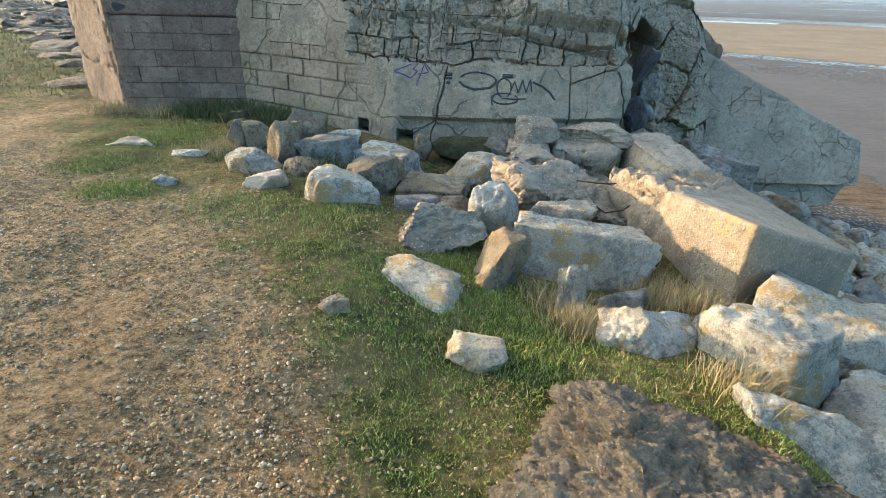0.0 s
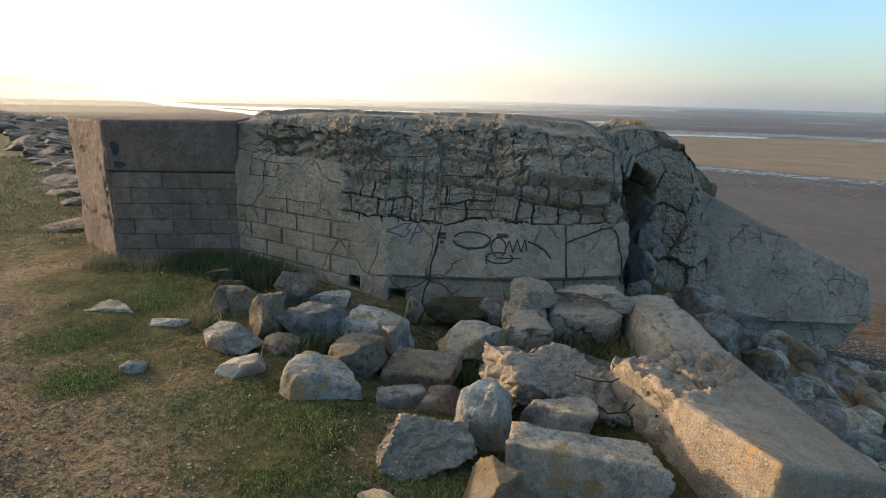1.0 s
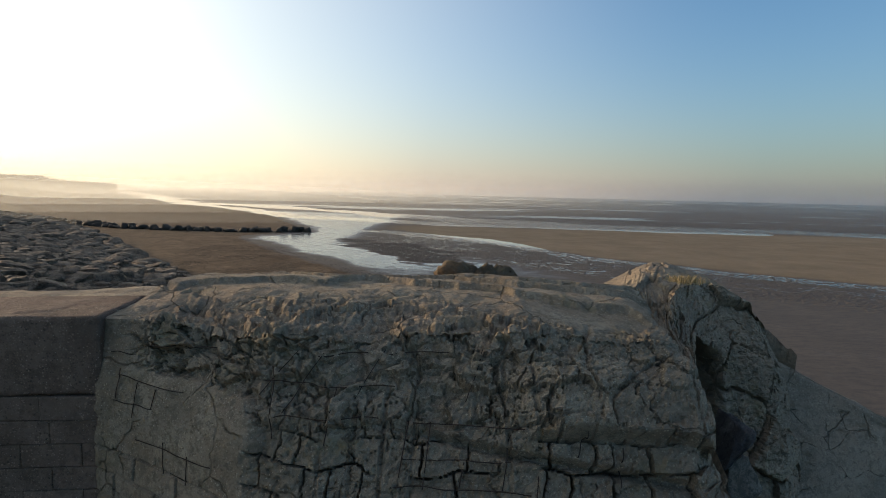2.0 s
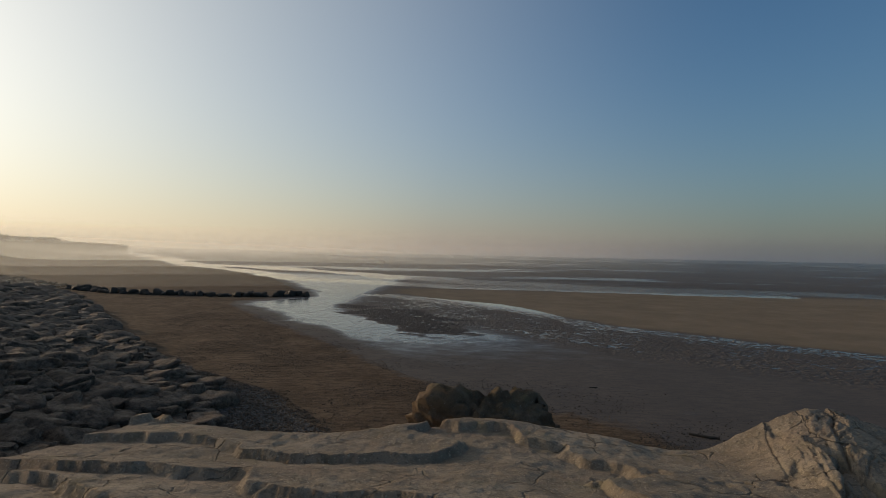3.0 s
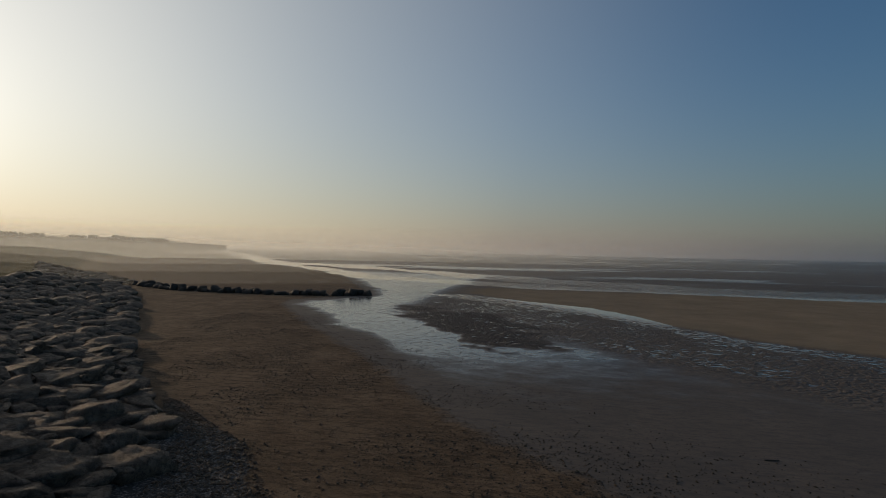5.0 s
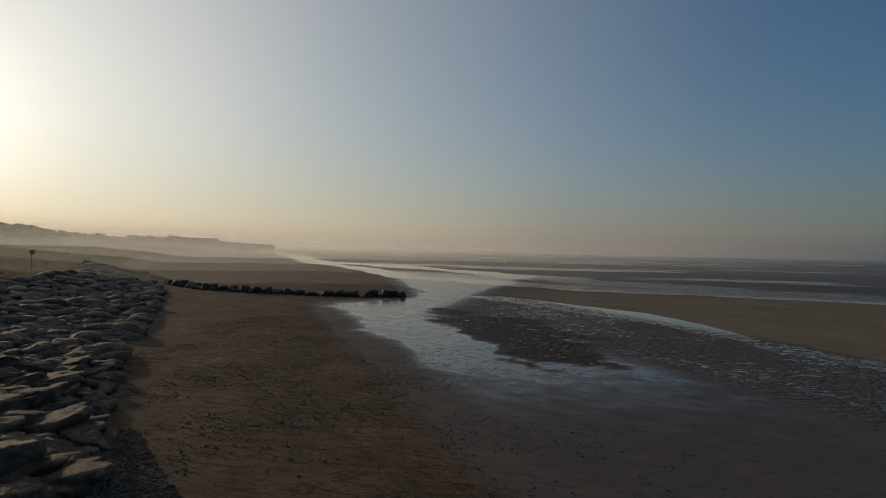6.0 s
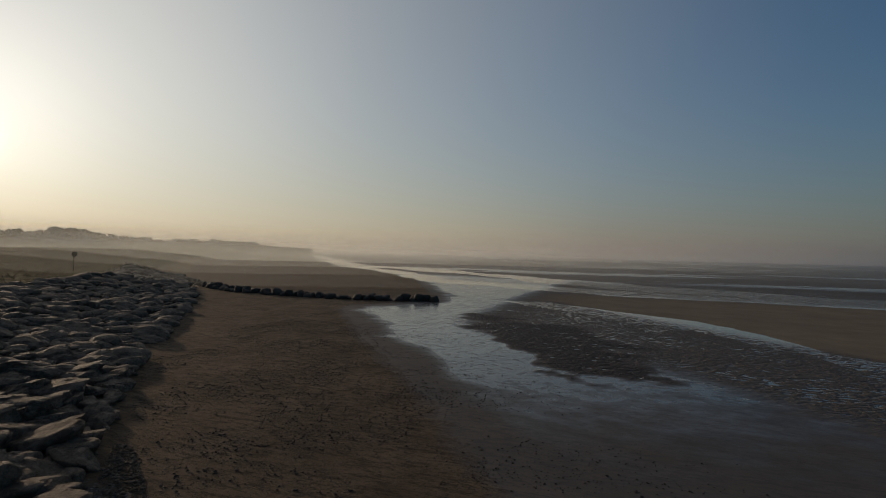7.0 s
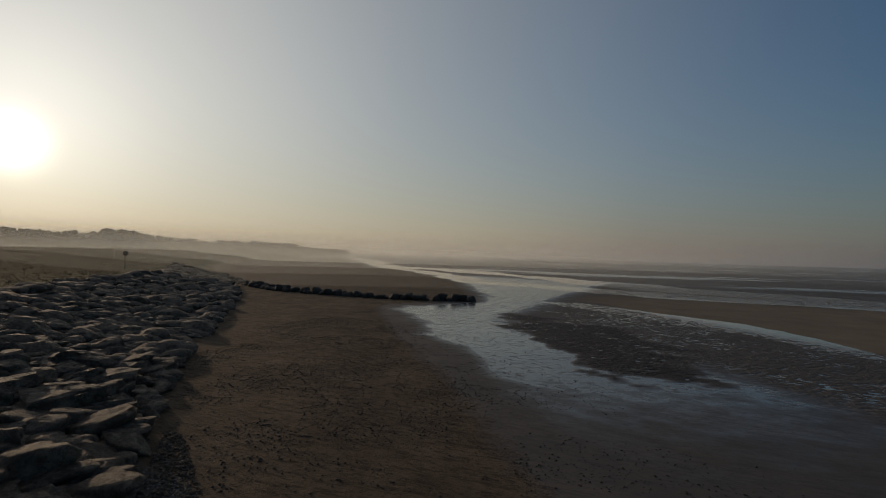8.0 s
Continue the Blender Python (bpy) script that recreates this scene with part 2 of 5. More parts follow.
def rock_material(name, pale, dark, warm, lichen=0.35, gloss=0.88):
    n = Net(name)
    info = n.node("ShaderNodeObjectInfo").outputs["Random"]
    shift = n.node("ShaderNodeVectorMath")
    shift.operation = "ADD"
    n.plug(n.where, shift.inputs[0])
    combine = n.node("ShaderNodeCombineXYZ")
    for i in range(3):
        n.plug(n.math("MULTIPLY", info, 37.0 + 11 * i), combine.inputs[i])
    n.plug(combine.outputs[0], shift.inputs[1])
    n.where = shift.outputs[0]
    broad = n.noise(2.0, 9, 0.72, twist=0.15)
    base = n.ramp(broad, (0.42, dark), (0.47, tuple(0.6 * a + 0.4 * b for a, b in zip(pale, dark))), (0.53, pale))
    base = n.mix(n.math("MULTIPLY", n.ramp(n.noise(2.2, 7, 0.75), (0.46, 0.0), (0.56, 1.0)), n.ramp(info, (0.1, 0.25), (0.9, 0.95))), base, warm)
    pits = n.noise(14, 9, 0.8)
    base = n.mix(n.ramp(pits, (0.40, 0.9), (0.49, 0.0)), base, tuple(c * 0.32 for c in dark))
    vein = n.noise(2.6, 9, 0.75, twist=0.5)
    split = n.math("ABSOLUTE", n.math("SUBTRACT", vein, 0.5))
    base = n.mix(n.ramp(split, (0.0, 0.4), (0.016, 0.0)), base, tuple(c * 0.4 for c in dark))
    base = n.mix(n.ramp(n.noise(4.2, 9, 0.8), (0.40, 0.85), (0.47, 0.0)), base, tuple(0.55 * a for a in dark))
    base = n.mix(n.ramp(n.noise(4.2, 8, 0.72), (0.555, 0.0), (0.59, lichen)), base, (0.50, 0.29, 0.06))
    base = n.mix(n.ramp(n.noise(95, 4, 0.7), (0.34, 0.6), (0.50, 0.0)), base, tuple(c * 0.4 for c in dark))
    base = n.mix(n.ramp(n.noise(80, 3, 0.6), (0.56, 0.0), (0.68, 0.5)), base, tuple(min(0.9, c * 1.3) for c in pale))
    base = n.mix(0.18, base, n.ramp(info, (0.0, tuple(c * 0.45 for c in pale)), (1.0, tuple(min(1, c * 1.15) for c in pale))))
    h = n.math("ADD", n.math("MULTIPLY", pits, 0.6), n.math("ADD", n.math("MULTIPLY", n.noise(6, 10, 0.8), 0.35), n.ramp(split, (0.0, 0.0), (0.04, 0.25))))
    return n.finish(base, gloss, n.bump(n.noise(48, 6, 0.85), 0.8, 0.014, n.bump(h, 1.0, 0.06)), 0.25)


def plain_material(name, color, rough=0.8, vary=0.3, scale=8.0, specular=0.3):
    n = Net(name)
    c = n.ramp(n.noise(scale, 6, 0.65), (0.3, tuple(v * (1 - vary) for v in color)), (0.7, tuple(min(1, v * (1 + vary)) for v in color)))
    return n.finish(c, rough, n.bump(n.noise(scale * 6, 4), 0.3, 0.005), specular)


def blade_material(name, *colors, rough=0.7):
    n = Net(name)
    rnd = n.node("ShaderNodeNewGeometry").outputs["Random Per Island"]
    step = 1.0 / (len(colors) - 1)
    c = n.ramp(rnd, *[(i * step, col) for i, col in enumerate(colors)])
    return n.finish(c, rough, None, 0.2 if rough < 0.9 else 0.05)


def ground_material():
    n = Net("dune_and_beach")
    land, grass, wet, film, ripple, dark, shingle, scrub = (n.attribute(a) for a in ("land", "grass", "wet", "film", "ripple", "weed", "shingle", "scrub"))
    sheen = n.attribute("sheen")
    # trodden earth with grit and small stones
    grit, gravel = n.spots(95), n.spots(34, place=n.stretch((1, 1, 0.3)))
    crumbs = n.noise(24, 9, 0.85)
    earth = n.ramp(n.noise(1.1, 8, 0.72), (0.3, (0.155, 0.098, 0.048)), (0.5, (0.265, 0.175, 0.090)), (0.7, (0.38, 0.265, 0.145)))
    # dark hollows and light tops: small shadows among the crumbs put into the colour
    earth = n.mix(n.ramp(crumbs, (0.42, 0.9), (0.50, 0.0)), earth, (0.058, 0.039, 0.023))
    earth = n.mix(n.ramp(crumbs, (0.53, 0.0), (0.60, 0.8)), earth, (0.42, 0.31, 0.20))
    speck = n.ramp(n.noise(61, 2), (0.35, (0.11, 0.09, 0.075)), (0.5, (0.30, 0.25, 0.19)), (0.62, (0.55, 0.50, 0.42)))
    earth = n.mix(n.ramp(grit.outputs["Distance"], (0.14, 0.7), (0.22, 0.0)), earth, speck)
    stony = n.math("MULTIPLY", n.ramp(gravel.outputs["Distance"], (0.14, 0.9), (0.20, 0.0)), n.ramp(n.noise(1.7, 5, 0.7), (0.42, 0.0), (0.6, 1.0)))
    earth = n.mix(stony, earth, speck)
    turf = n.ramp(n.noise(12, 7, 0.75), (0.3, (0.018, 0.024, 0.007)), (0.5, (0.050, 0.060, 0.017)), (0.68, (0.13, 0.11, 0.05)))
    turf = n.mix(n.ramp(n.noise(2.1, 5, 0.7), (0.45, 0.0), (0.60, 0.85)), turf, (0.17, 0.125, 0.062))
    cover = n.math("ADD", grass, n.math("MULTIPLY", n.math("SUBTRACT", n.noise(11, 7, 0.8), 0.5), 1.7))
    upper = n.mix(n.ramp(cover, (0.36, 0.0), (0.66, 0.92)), earth, turf)
    # dune scrub, its own dark tone lowered further for being seen against the sun
    backlit_scrub = n.ramp(n.noise(0.5, 8, 0.75), (0.35, (0.022, 0.021, 0.006)), (0.5, (0.042, 0.037, 0.011)), (0.66, (0.080, 0.066, 0.024)))
    upper = n.mix(scrub, upper, backlit_scrub)
    # sand
    sand = n.ramp(n.noise(0.35, 9, 0.75), (0.32, (0.100, 0.066, 0.040)), (0.68, (0.212, 0.144, 0.090)))
    sand = n.mix(n.ramp(n.noise(3.0, 8, 0.8, n.stretch((0.45, 1.6, 1), 10)), (0.40, 0.75), (0.52, 0.0)), sand, (0.045, 0.030, 0.02))
    sand = n.mix(n.ramp(n.noise(9, 8, 0.85), (0.40, 0.7), (0.47, 0.0)), sand, (0.035, 0.025, 0.018))
    sand = n.mix(n.ramp(n.noise(7, 6, 0.8), (0.60, 0.0), (0.68, 0.5)), sand, (0.24, 0.18, 0.125))
    sand = n.mix(n.math("MULTIPLY", n.attribute("bank"), 0.65), sand, n.ramp(n.noise(0.25, 7, 0.7), (0.35, (0.23, 0.178, 0.120)), (0.65, (0.32, 0.25, 0.170))))
    stones = n.spots(14)
    beds = n.ramp(n.noise(20, 3), (0.35, (0.10, 0.09, 0.085)), (0.65, (0.30, 0.27, 0.24)))
    beds = n.mix(n.ramp(stones.outputs["Distance"], (0.25, 0.0), (0.55, 0.85)), beds, (0.05, 0.045, 0.04))
    edge = n.math("ADD", wet, n.math("MULTIPLY", n.math("SUBTRACT", n.noise(0.8, 8, 0.75), 0.5), 1.2))
    damp = n.ramp(edge, (0.35, 0.0), (0.65, 1.0))
    sand = n.mix(n.math("MULTIPLY", damp, 0.85), sand, n.mix(0.7, sand, (0.058, 0.053, 0.050), "MIX"))
    shine = n.math("ADD", film, n.math("MULTIPLY", n.math("SUBTRACT", n.noise(0.6, 3, 0.6, n.stretch((0.8, 1.2, 1), 25)), 0.5), 0.45))
    # ripple marks
    waves = n.ramp(n.noise(2.8, 2, 0.5, n.stretch((1.1, 1.6, 1), 22), 0.25), (0.36, 0.0), (0.64, 1.0))
    crest = n.math("MULTIPLY", waves, ripple)
    shine = n.math("ADD", shine, n.math("MULTIPLY", n.math("MULTIPLY", n.math("SUBTRACT", ripple, dark, True), n.ramp(waves, (0.12, 1.0), (0.42, 0.0))), n.ramp(n.noise(0.25, 5, 0.6), (0.38, 0.24), (0.60, 0.50))))
    shine = n.math("SUBTRACT", shine, n.math("MULTIPLY", n.ramp(crest, (0.35, 0.0), (0.6, 1.0)), 0.75))
    puddle = n.math("MULTIPLY", n.math("MULTIPLY", dark, n.ramp(crest, (0.10, 1.0), (0.32, 0.0))), n.ramp(n.noise(0.9, 7, 0.75, n.stretch((0.5, 1.6, 1), 10)), (0.50, 0.0), (0.56, 0.75)))
    shine = n.math("ADD", shine, puddle)
    pool = n.ramp(shine, (0.38, 0.0), (0.60, 1.0))
    sand = n.mix(n.math("MULTIPLY", dark, n.ramp(crest, (0.3, 1.0), (0.7, 0.9))), sand, (0.016, 0.009, 0.007))
    sand = n.mix(n.math("MULTIPLY", pool, 0.6), sand, (0.035, 0.033, 0.033))
    sand = n.mix(n.ramp(n.math("ADD", shingle, n.math("MULTIPLY", n.math("SUBTRACT", n.noise(3, 5), 0.5), 0.8)), (0.4, 0.0), (0.6, 1.0)), sand, beds)
    color = n.mix(land, sand, upper)
    gloss = n.ramp(n.math("ADD", sheen, n.math("MULTIPLY", n.math("SUBTRACT", n.noise(0.7, 8, 0.7, n.stretch((0.8, 1.2, 1), 30)), 0.5), 0.8)), (0.25, 0.0), (0.65, 1.0))
    gloss = n.math("MULTIPLY", gloss, n.math("SUBTRACT", 1.0, n.math("MULTIPLY", crest, 0.8)))
    mottle = n.ramp(n.noise(2.4, 9, 0.8, n.stretch((0.9, 1.3, 1), 28)), (0.36, 0.55), (0.50, 1.0))
    gloss = n.math("MULTIPLY", gloss, mottle)
    rough = n.mix(land, n.mix(pool, n.mix(gloss, n.mix(damp, (0.95,) * 3, (0.85,) * 3), (0.16,) * 3), (0.07,) * 3), (0.95,) * 3)
    relief = n.math("ADD", n.math("MULTIPLY", crumbs, 0.7), n.math("ADD", n.math("MULTIPLY", n.noise(17, 6, 0.7), 0.6), n.math("MULTIPLY", n.noise(1.3, 5, 0.6, n.stretch((0.6, 1.5, 1), 8)), 1.3)))
    relief = n.math("ADD", relief, n.math("MULTIPLY", n.math("MULTIPLY", stony, land), 0.5))
    relief = n.math("MULTIPLY", relief, n.math("SUBTRACT", 1.0, n.math("MULTIPLY", n.math("MAXIMUM", pool, damp), n.math("SUBTRACT", 1.0, land))))
    first = n.bump(n.math("MULTIPLY", crest, n.math("SUBTRACT", 1.0, n.math("MULTIPLY", pool, 0.7))), 1.0, 0.11)
    m = n.finish(color, rough, n.bump(relief, 1.0, 0.055, first), 0.5)
    n.plug(n.mix(n.math("MULTIPLY", n.math("MAXIMUM", damp, pool), n.math("SUBTRACT", 1.0, land)), (0.10,) * 3, (0.4,) * 3), n.bsdf.inputs["Specular IOR Level"])
    return m


GROUND = ground_material()
CONCRETE = concrete_material("weathered_concrete", (0.305, 0.252, 0.186), (0.21, 0.152, 0.098), 0.25, 0.5, nets=((1.7, 0.016),))
GREY_CONCRETE = concrete_material("grey_slab_concrete", (0.285, 0.25, 0.195), (0.19, 0.155, 0.105), 0.0, 0.8, nets=((1.3, 0.014), (2.6, 0.018)))
CONCRETE_BLOCK = concrete_material("concrete_block", (0.212, 0.152, 0.117), (0.135, 0.092, 0.068), grit=1.0)
CONCRETE_SLAB = concrete_material("pale_concrete", (0.29, 0.23, 0.168), (0.25, 0.185, 0.12), 0.6, 0.0, 0.8, (1.84, 2.92, 0.18), 0.8)
RUBBLE = concrete_material("broken_concrete", (0.36, 0.30, 0.23), (0.22, 0.165, 0.105), 0.35, 0.0, 0.95)
OLD_RUBBLE = concrete_material("crumbled_old_concrete", (0.25, 0.205, 0.15), (0.10, 0.075, 0.048), 0.2, 0.0, 0.8, rugged=1.6)
SEA_EDGE = concrete_material("crumbled_sea_edge", (0.165, 0.125, 0.083), (0.085, 0.058, 0.034), 0.15, 0.0, 0.35)
LIMESTONE = rock_material("pale_limestone", (0.80, 0.73, 0.61), (0.36, 0.34, 0.30), (0.62, 0.47, 0.29), 0.9)
BROWN_STONE = rock_material("brown_stone", (0.46, 0.38, 0.285), (0.22, 0.18, 0.14), (0.40, 0.26, 0.13))
BLUE_STONE = rock_material("blue_grey_stone", (0.50, 0.455, 0.395), (0.21, 0.195, 0.175), (0.33, 0.265, 0.195), 0.15)
SLATE = rock_material("dark_blue_stone", (0.20, 0.205, 0.215), (0.09, 0.092, 0.10), (0.13, 0.115, 0.10), 0.0)
RIPRAP = rock_material("riprap_stone", (0.25, 0.182, 0.130), (0.066, 0.048, 0.035), (0.16, 0.100, 0.060), 0.05, 0.74)
GRIT = blade_material("path_grit", (0.12, 0.077, 0.040), (0.24, 0.16, 0.082), (0.21, 0.15, 0.09), (0.31, 0.215, 0.12), (0.36, 0.26, 0.155), (0.48, 0.39, 0.27), rough=0.95)
MOSSY = rock_material("mossy_stone", (0.13, 0.12, 0.06), (0.055, 0.055, 0.022), (0.10, 0.08, 0.04), 0.1)
RUST = plain_material("rusted_steel", (0.045, 0.028, 0.02), 0.85, 0.4, 30)
SPRAY_BLACK = plain_material("black_spray_paint", (0.035, 0.034, 0.036), 0.6, 0.3, 20)
SPRAY_PURPLE = plain_material("purple_spray_paint", (0.09, 0.05, 0.14), 0.6, 0.3, 20)
# dune grass, backlight put into the colour by darkening the blades
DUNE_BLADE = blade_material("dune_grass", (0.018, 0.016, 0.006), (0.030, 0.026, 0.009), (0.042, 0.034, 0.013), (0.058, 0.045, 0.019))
TURF_BLADE = blade_material("turf_blades", (0.060, 0.086, 0.015), (0.13, 0.19, 0.030), (0.23, 0.275, 0.060), (0.38, 0.33, 0.15))
VERGE_BLADE = blade_material("verge_grass", (0.055, 0.062, 0.018), (0.13, 0.13, 0.04), (0.20, 0.18, 0.07), (0.30, 0.25, 0.12))
DRY_BLADE = blade_material("dry_grass", (0.22, 0.155, 0.075), (0.36, 0.27, 0.14), (0.45, 0.35, 0.20), (0.12, 0.12, 0.04))
DARK_BLADE = blade_material("dark_herbs", (0.035, 0.05, 0.015), (0.06, 0.075, 0.025), (0.12, 0.11, 0.05))
WOOD = plain_material("wet_dark_timber", (0.045, 0.036, 0.027), 0.75, 0.4, 10)


# ---- the ground: dune shelf, slope and beach in one sheet ----
BEACH = -2.65
FOOT = [(5.0, -60.0), (5.2, -8.0), (5.6, 0.0), (6.6, 5.0), (8.3, 8.6), (7.4, 11.6), (2.0, 14.5), (-3.0, 17.8), (-5.6, 21.0), (-8.5, 27.4), (-12.2, 31.3), (-16.2, 35.2),
        (-21.5, 41.0), (-27.6, 48.6), (-41.0, 64.0), (-69.0, 90.0), (-150.0, 180.0), (-420.0, 600.0), (-2600.0, 3900.0)]
WET_EDGE = [(13.0, -40.0), (12.0, 5.0), (10.5, 14.0), (8.8, 20.0), (6.0, 24.6), (2.6, 26.4), (0.2, 28.6), (-2.4, 31.5), (-5.4, 36.1), (-10.8, 43.6), (-14.2, 47.6), (-19.0, 55.0), (-22.8, 60.5), (-23.4, 64.0),
            (-19.5, 70.6), (-20.5, 78.0), (-30.0, 98.0), (-38.0, 116.0), (-56.0, 142.0), (-90.0, 178.0), (-170.0, 288.0), (-566.0, 842.0), (-2600.0, 3900.0)]
POOL = [(-11.6, 75.6), (-7.4, 77.0), (-0.2, 71.2), (5.8, 66.6), (8.9, 60.6), (10.8, 53.4), (10.4, 50.6), (8.9, 54.2), (5.8, 59.2), (1.0, 63.1), (-5.9, 70.5)]
STREAM = [(10.6, 52.4), (12.5, 48.6), (15.8, 46.4), (18.4, 44.0), (20.5, 41.8), (24.0, 39.2), (30.0, 35.0), (48.0, 25.0), (110.0, 0.0)]
FAR_CHANNEL = [(-566.0, 870.0), (-170.0, 310.0), (-100.0, 200.0), (-66.0, 178.0), (-34.0, 152.0), (-12.0, 128.0), (8.0, 110.0), (26.0, 102.0), (60.0, 98.0), (110.0, 80.0), (180.0, 40.0)]
NEAR_CHANNEL = [(-92.0, 186.0), (-62.0, 156.0), (-42.0, 128.0), (-30.0, 111.0), (-17.0, 107.0), (0.0, 97.5), (20.0, 95.0), (50.0, 90.0)]
WEED = [(-11.6, 62.6), (-7.8, 60.6), (-3.0, 57.4), (0.3, 52.2), (0.8, 46.0), (1.6, 43.4), (-1.3, 43.0), (-3.6, 45.0), (-6.9, 50.2)]


def ground_height(x, y):
    """Height of the ground, and how far inland of the slope's foot a place lies."""
    d = line_distance(x, y, FOOT)
    width = np.interp(y, [-5, 5, 8, 12, 20, 36, 48, 60, 110], [4.2, 4.6, 5.2, 6.5, 8.0, 10.0, 10.5, 10.0, 9.0])
    p = np.stack([x, y, np.zeros_like(x)], 1)
    rise = np.clip(d / width, 0, 1)
    rise = rise * (0.55 + 0.45 * smooth(0, 1, rise))
    z = BEACH + np.interp(y, [14, 22, 40, 60, 110, 400], [2.55, 2.15, 1.9, 1.55, 1.5, 2.6]) * rise
    z = z + np.clip((d - width - 2) * 0.05, 0, 1.0) * smooth(16, 30, y) + np.clip((d - width - 7) * 0.06, 0, 1.0) * smooth(26, 46, y) * (1 + 0.45 * fbm(p, 0.09, 3, 88)) + 0.35 * smooth(3, 12, d - width) * smooth(26, 46, y) * np.abs(fbm(p, 0.3, 4, 89))
    near = smooth(14, 8, y) * smooth(-9, -5, x) * smooth(7, 3, x)
    z = z - near * rise * (0.11 * smooth(2.5, 5.0, y) + 0.08 * smooth(1.0, 2.2, y) * smooth(-0.6, 0.3, x) + 0.22 * np.exp(-((x - 1.15) / 0.75) ** 2 - ((y - 3.0) / 0.75) ** 2) + 0.22 * np.exp(-((x - 0.2) / 0.9) ** 2 - ((y - 4.9) / 0.8) ** 2) + 0.35 * np.exp(-((x - 1.6) / 0.6) ** 2 - ((y - 4.95) / 0.5) ** 2))
    z = z + smooth(0, 2.5, d) * (0.05 * fbm(p, 0.55, 3, 5) + 0.022 * fbm(p, 3.0, 3, 9) + 0.008 * fbm(p, 14.0, 2, 4))
    z = z + smooth(0, -3, d) * smooth(400, 60, np.hypot(x, y)) * 0.05 * fbm(p, 0.08, 3, 21)
    return z, d


def turf_cover(x, y):
    """How thickly grass grows on the shelf, 0 to 1."""
    p = np.stack([x, y, np.zeros_like(x)], 1)
    n = fbm(p, 0.75, 4, 31)
    belt = np.maximum(np.exp(-((x - (0.15 - 0.42 * (y - 1.0))) / 0.85) ** 2), smooth(-0.2, 0.5, x))
    patch = 0.75 * np.exp(-((x + 2.75) / 0.75) ** 2 - ((y - 5.6) / 0.5) ** 2) + 0.7 * np.exp(-((x + 2.5) / 0.35) ** 2 - ((y - 3.9) / 0.25) ** 2) + 0.6 * np.exp(-((x + 3.1) / 0.3) ** 2 - ((y - 4.6) / 0.2) ** 2)
    left = smooth(-5.0, -6.2, x + 0.60 * (y - 7.0))
    lane = np.exp(-((x + 4.9 + 1.15 * (y - 5)) / 1.3) ** 2) * 0.5
    bank = 0.42 * smooth(3.0, 4.2, y) * smooth(-5.0, -3.6, x) + 0.12
    left = np.maximum(left, 1.1 * smooth(13, 17, y))
    lane = lane * smooth(14, 11, y)
    edge = 0.85 * np.exp(-((x + 6.4 + 0.78 * (y - 9.2)) / 0.75) ** 2) * smooth(6.5, 8.0, y) + 0.55 * np.exp(-((x + 3.4) / 1.2) ** 2 - ((y - 6.45) / 0.40) ** 2) + 0.5 * np.exp(-((x + 4.3) / 0.5) ** 2 - ((y - 6.0) / 0.35) ** 2)
    patch = patch + edge + 1.2 * smooth(15, 17, y)
    return np.clip(np.maximum(belt * 0.78, bank) + patch + left * 0.8 - lane + 0.55 * n, 0, 1)


def spaced(lo, hi, places, steps):
    """Places from lo to hi whose spacing is given at some of them."""
    out = [lo]
    while out[-1] < hi:
        out.append(out[-1] + float(np.interp(out[-1], places, steps)))
    return np.array(out)


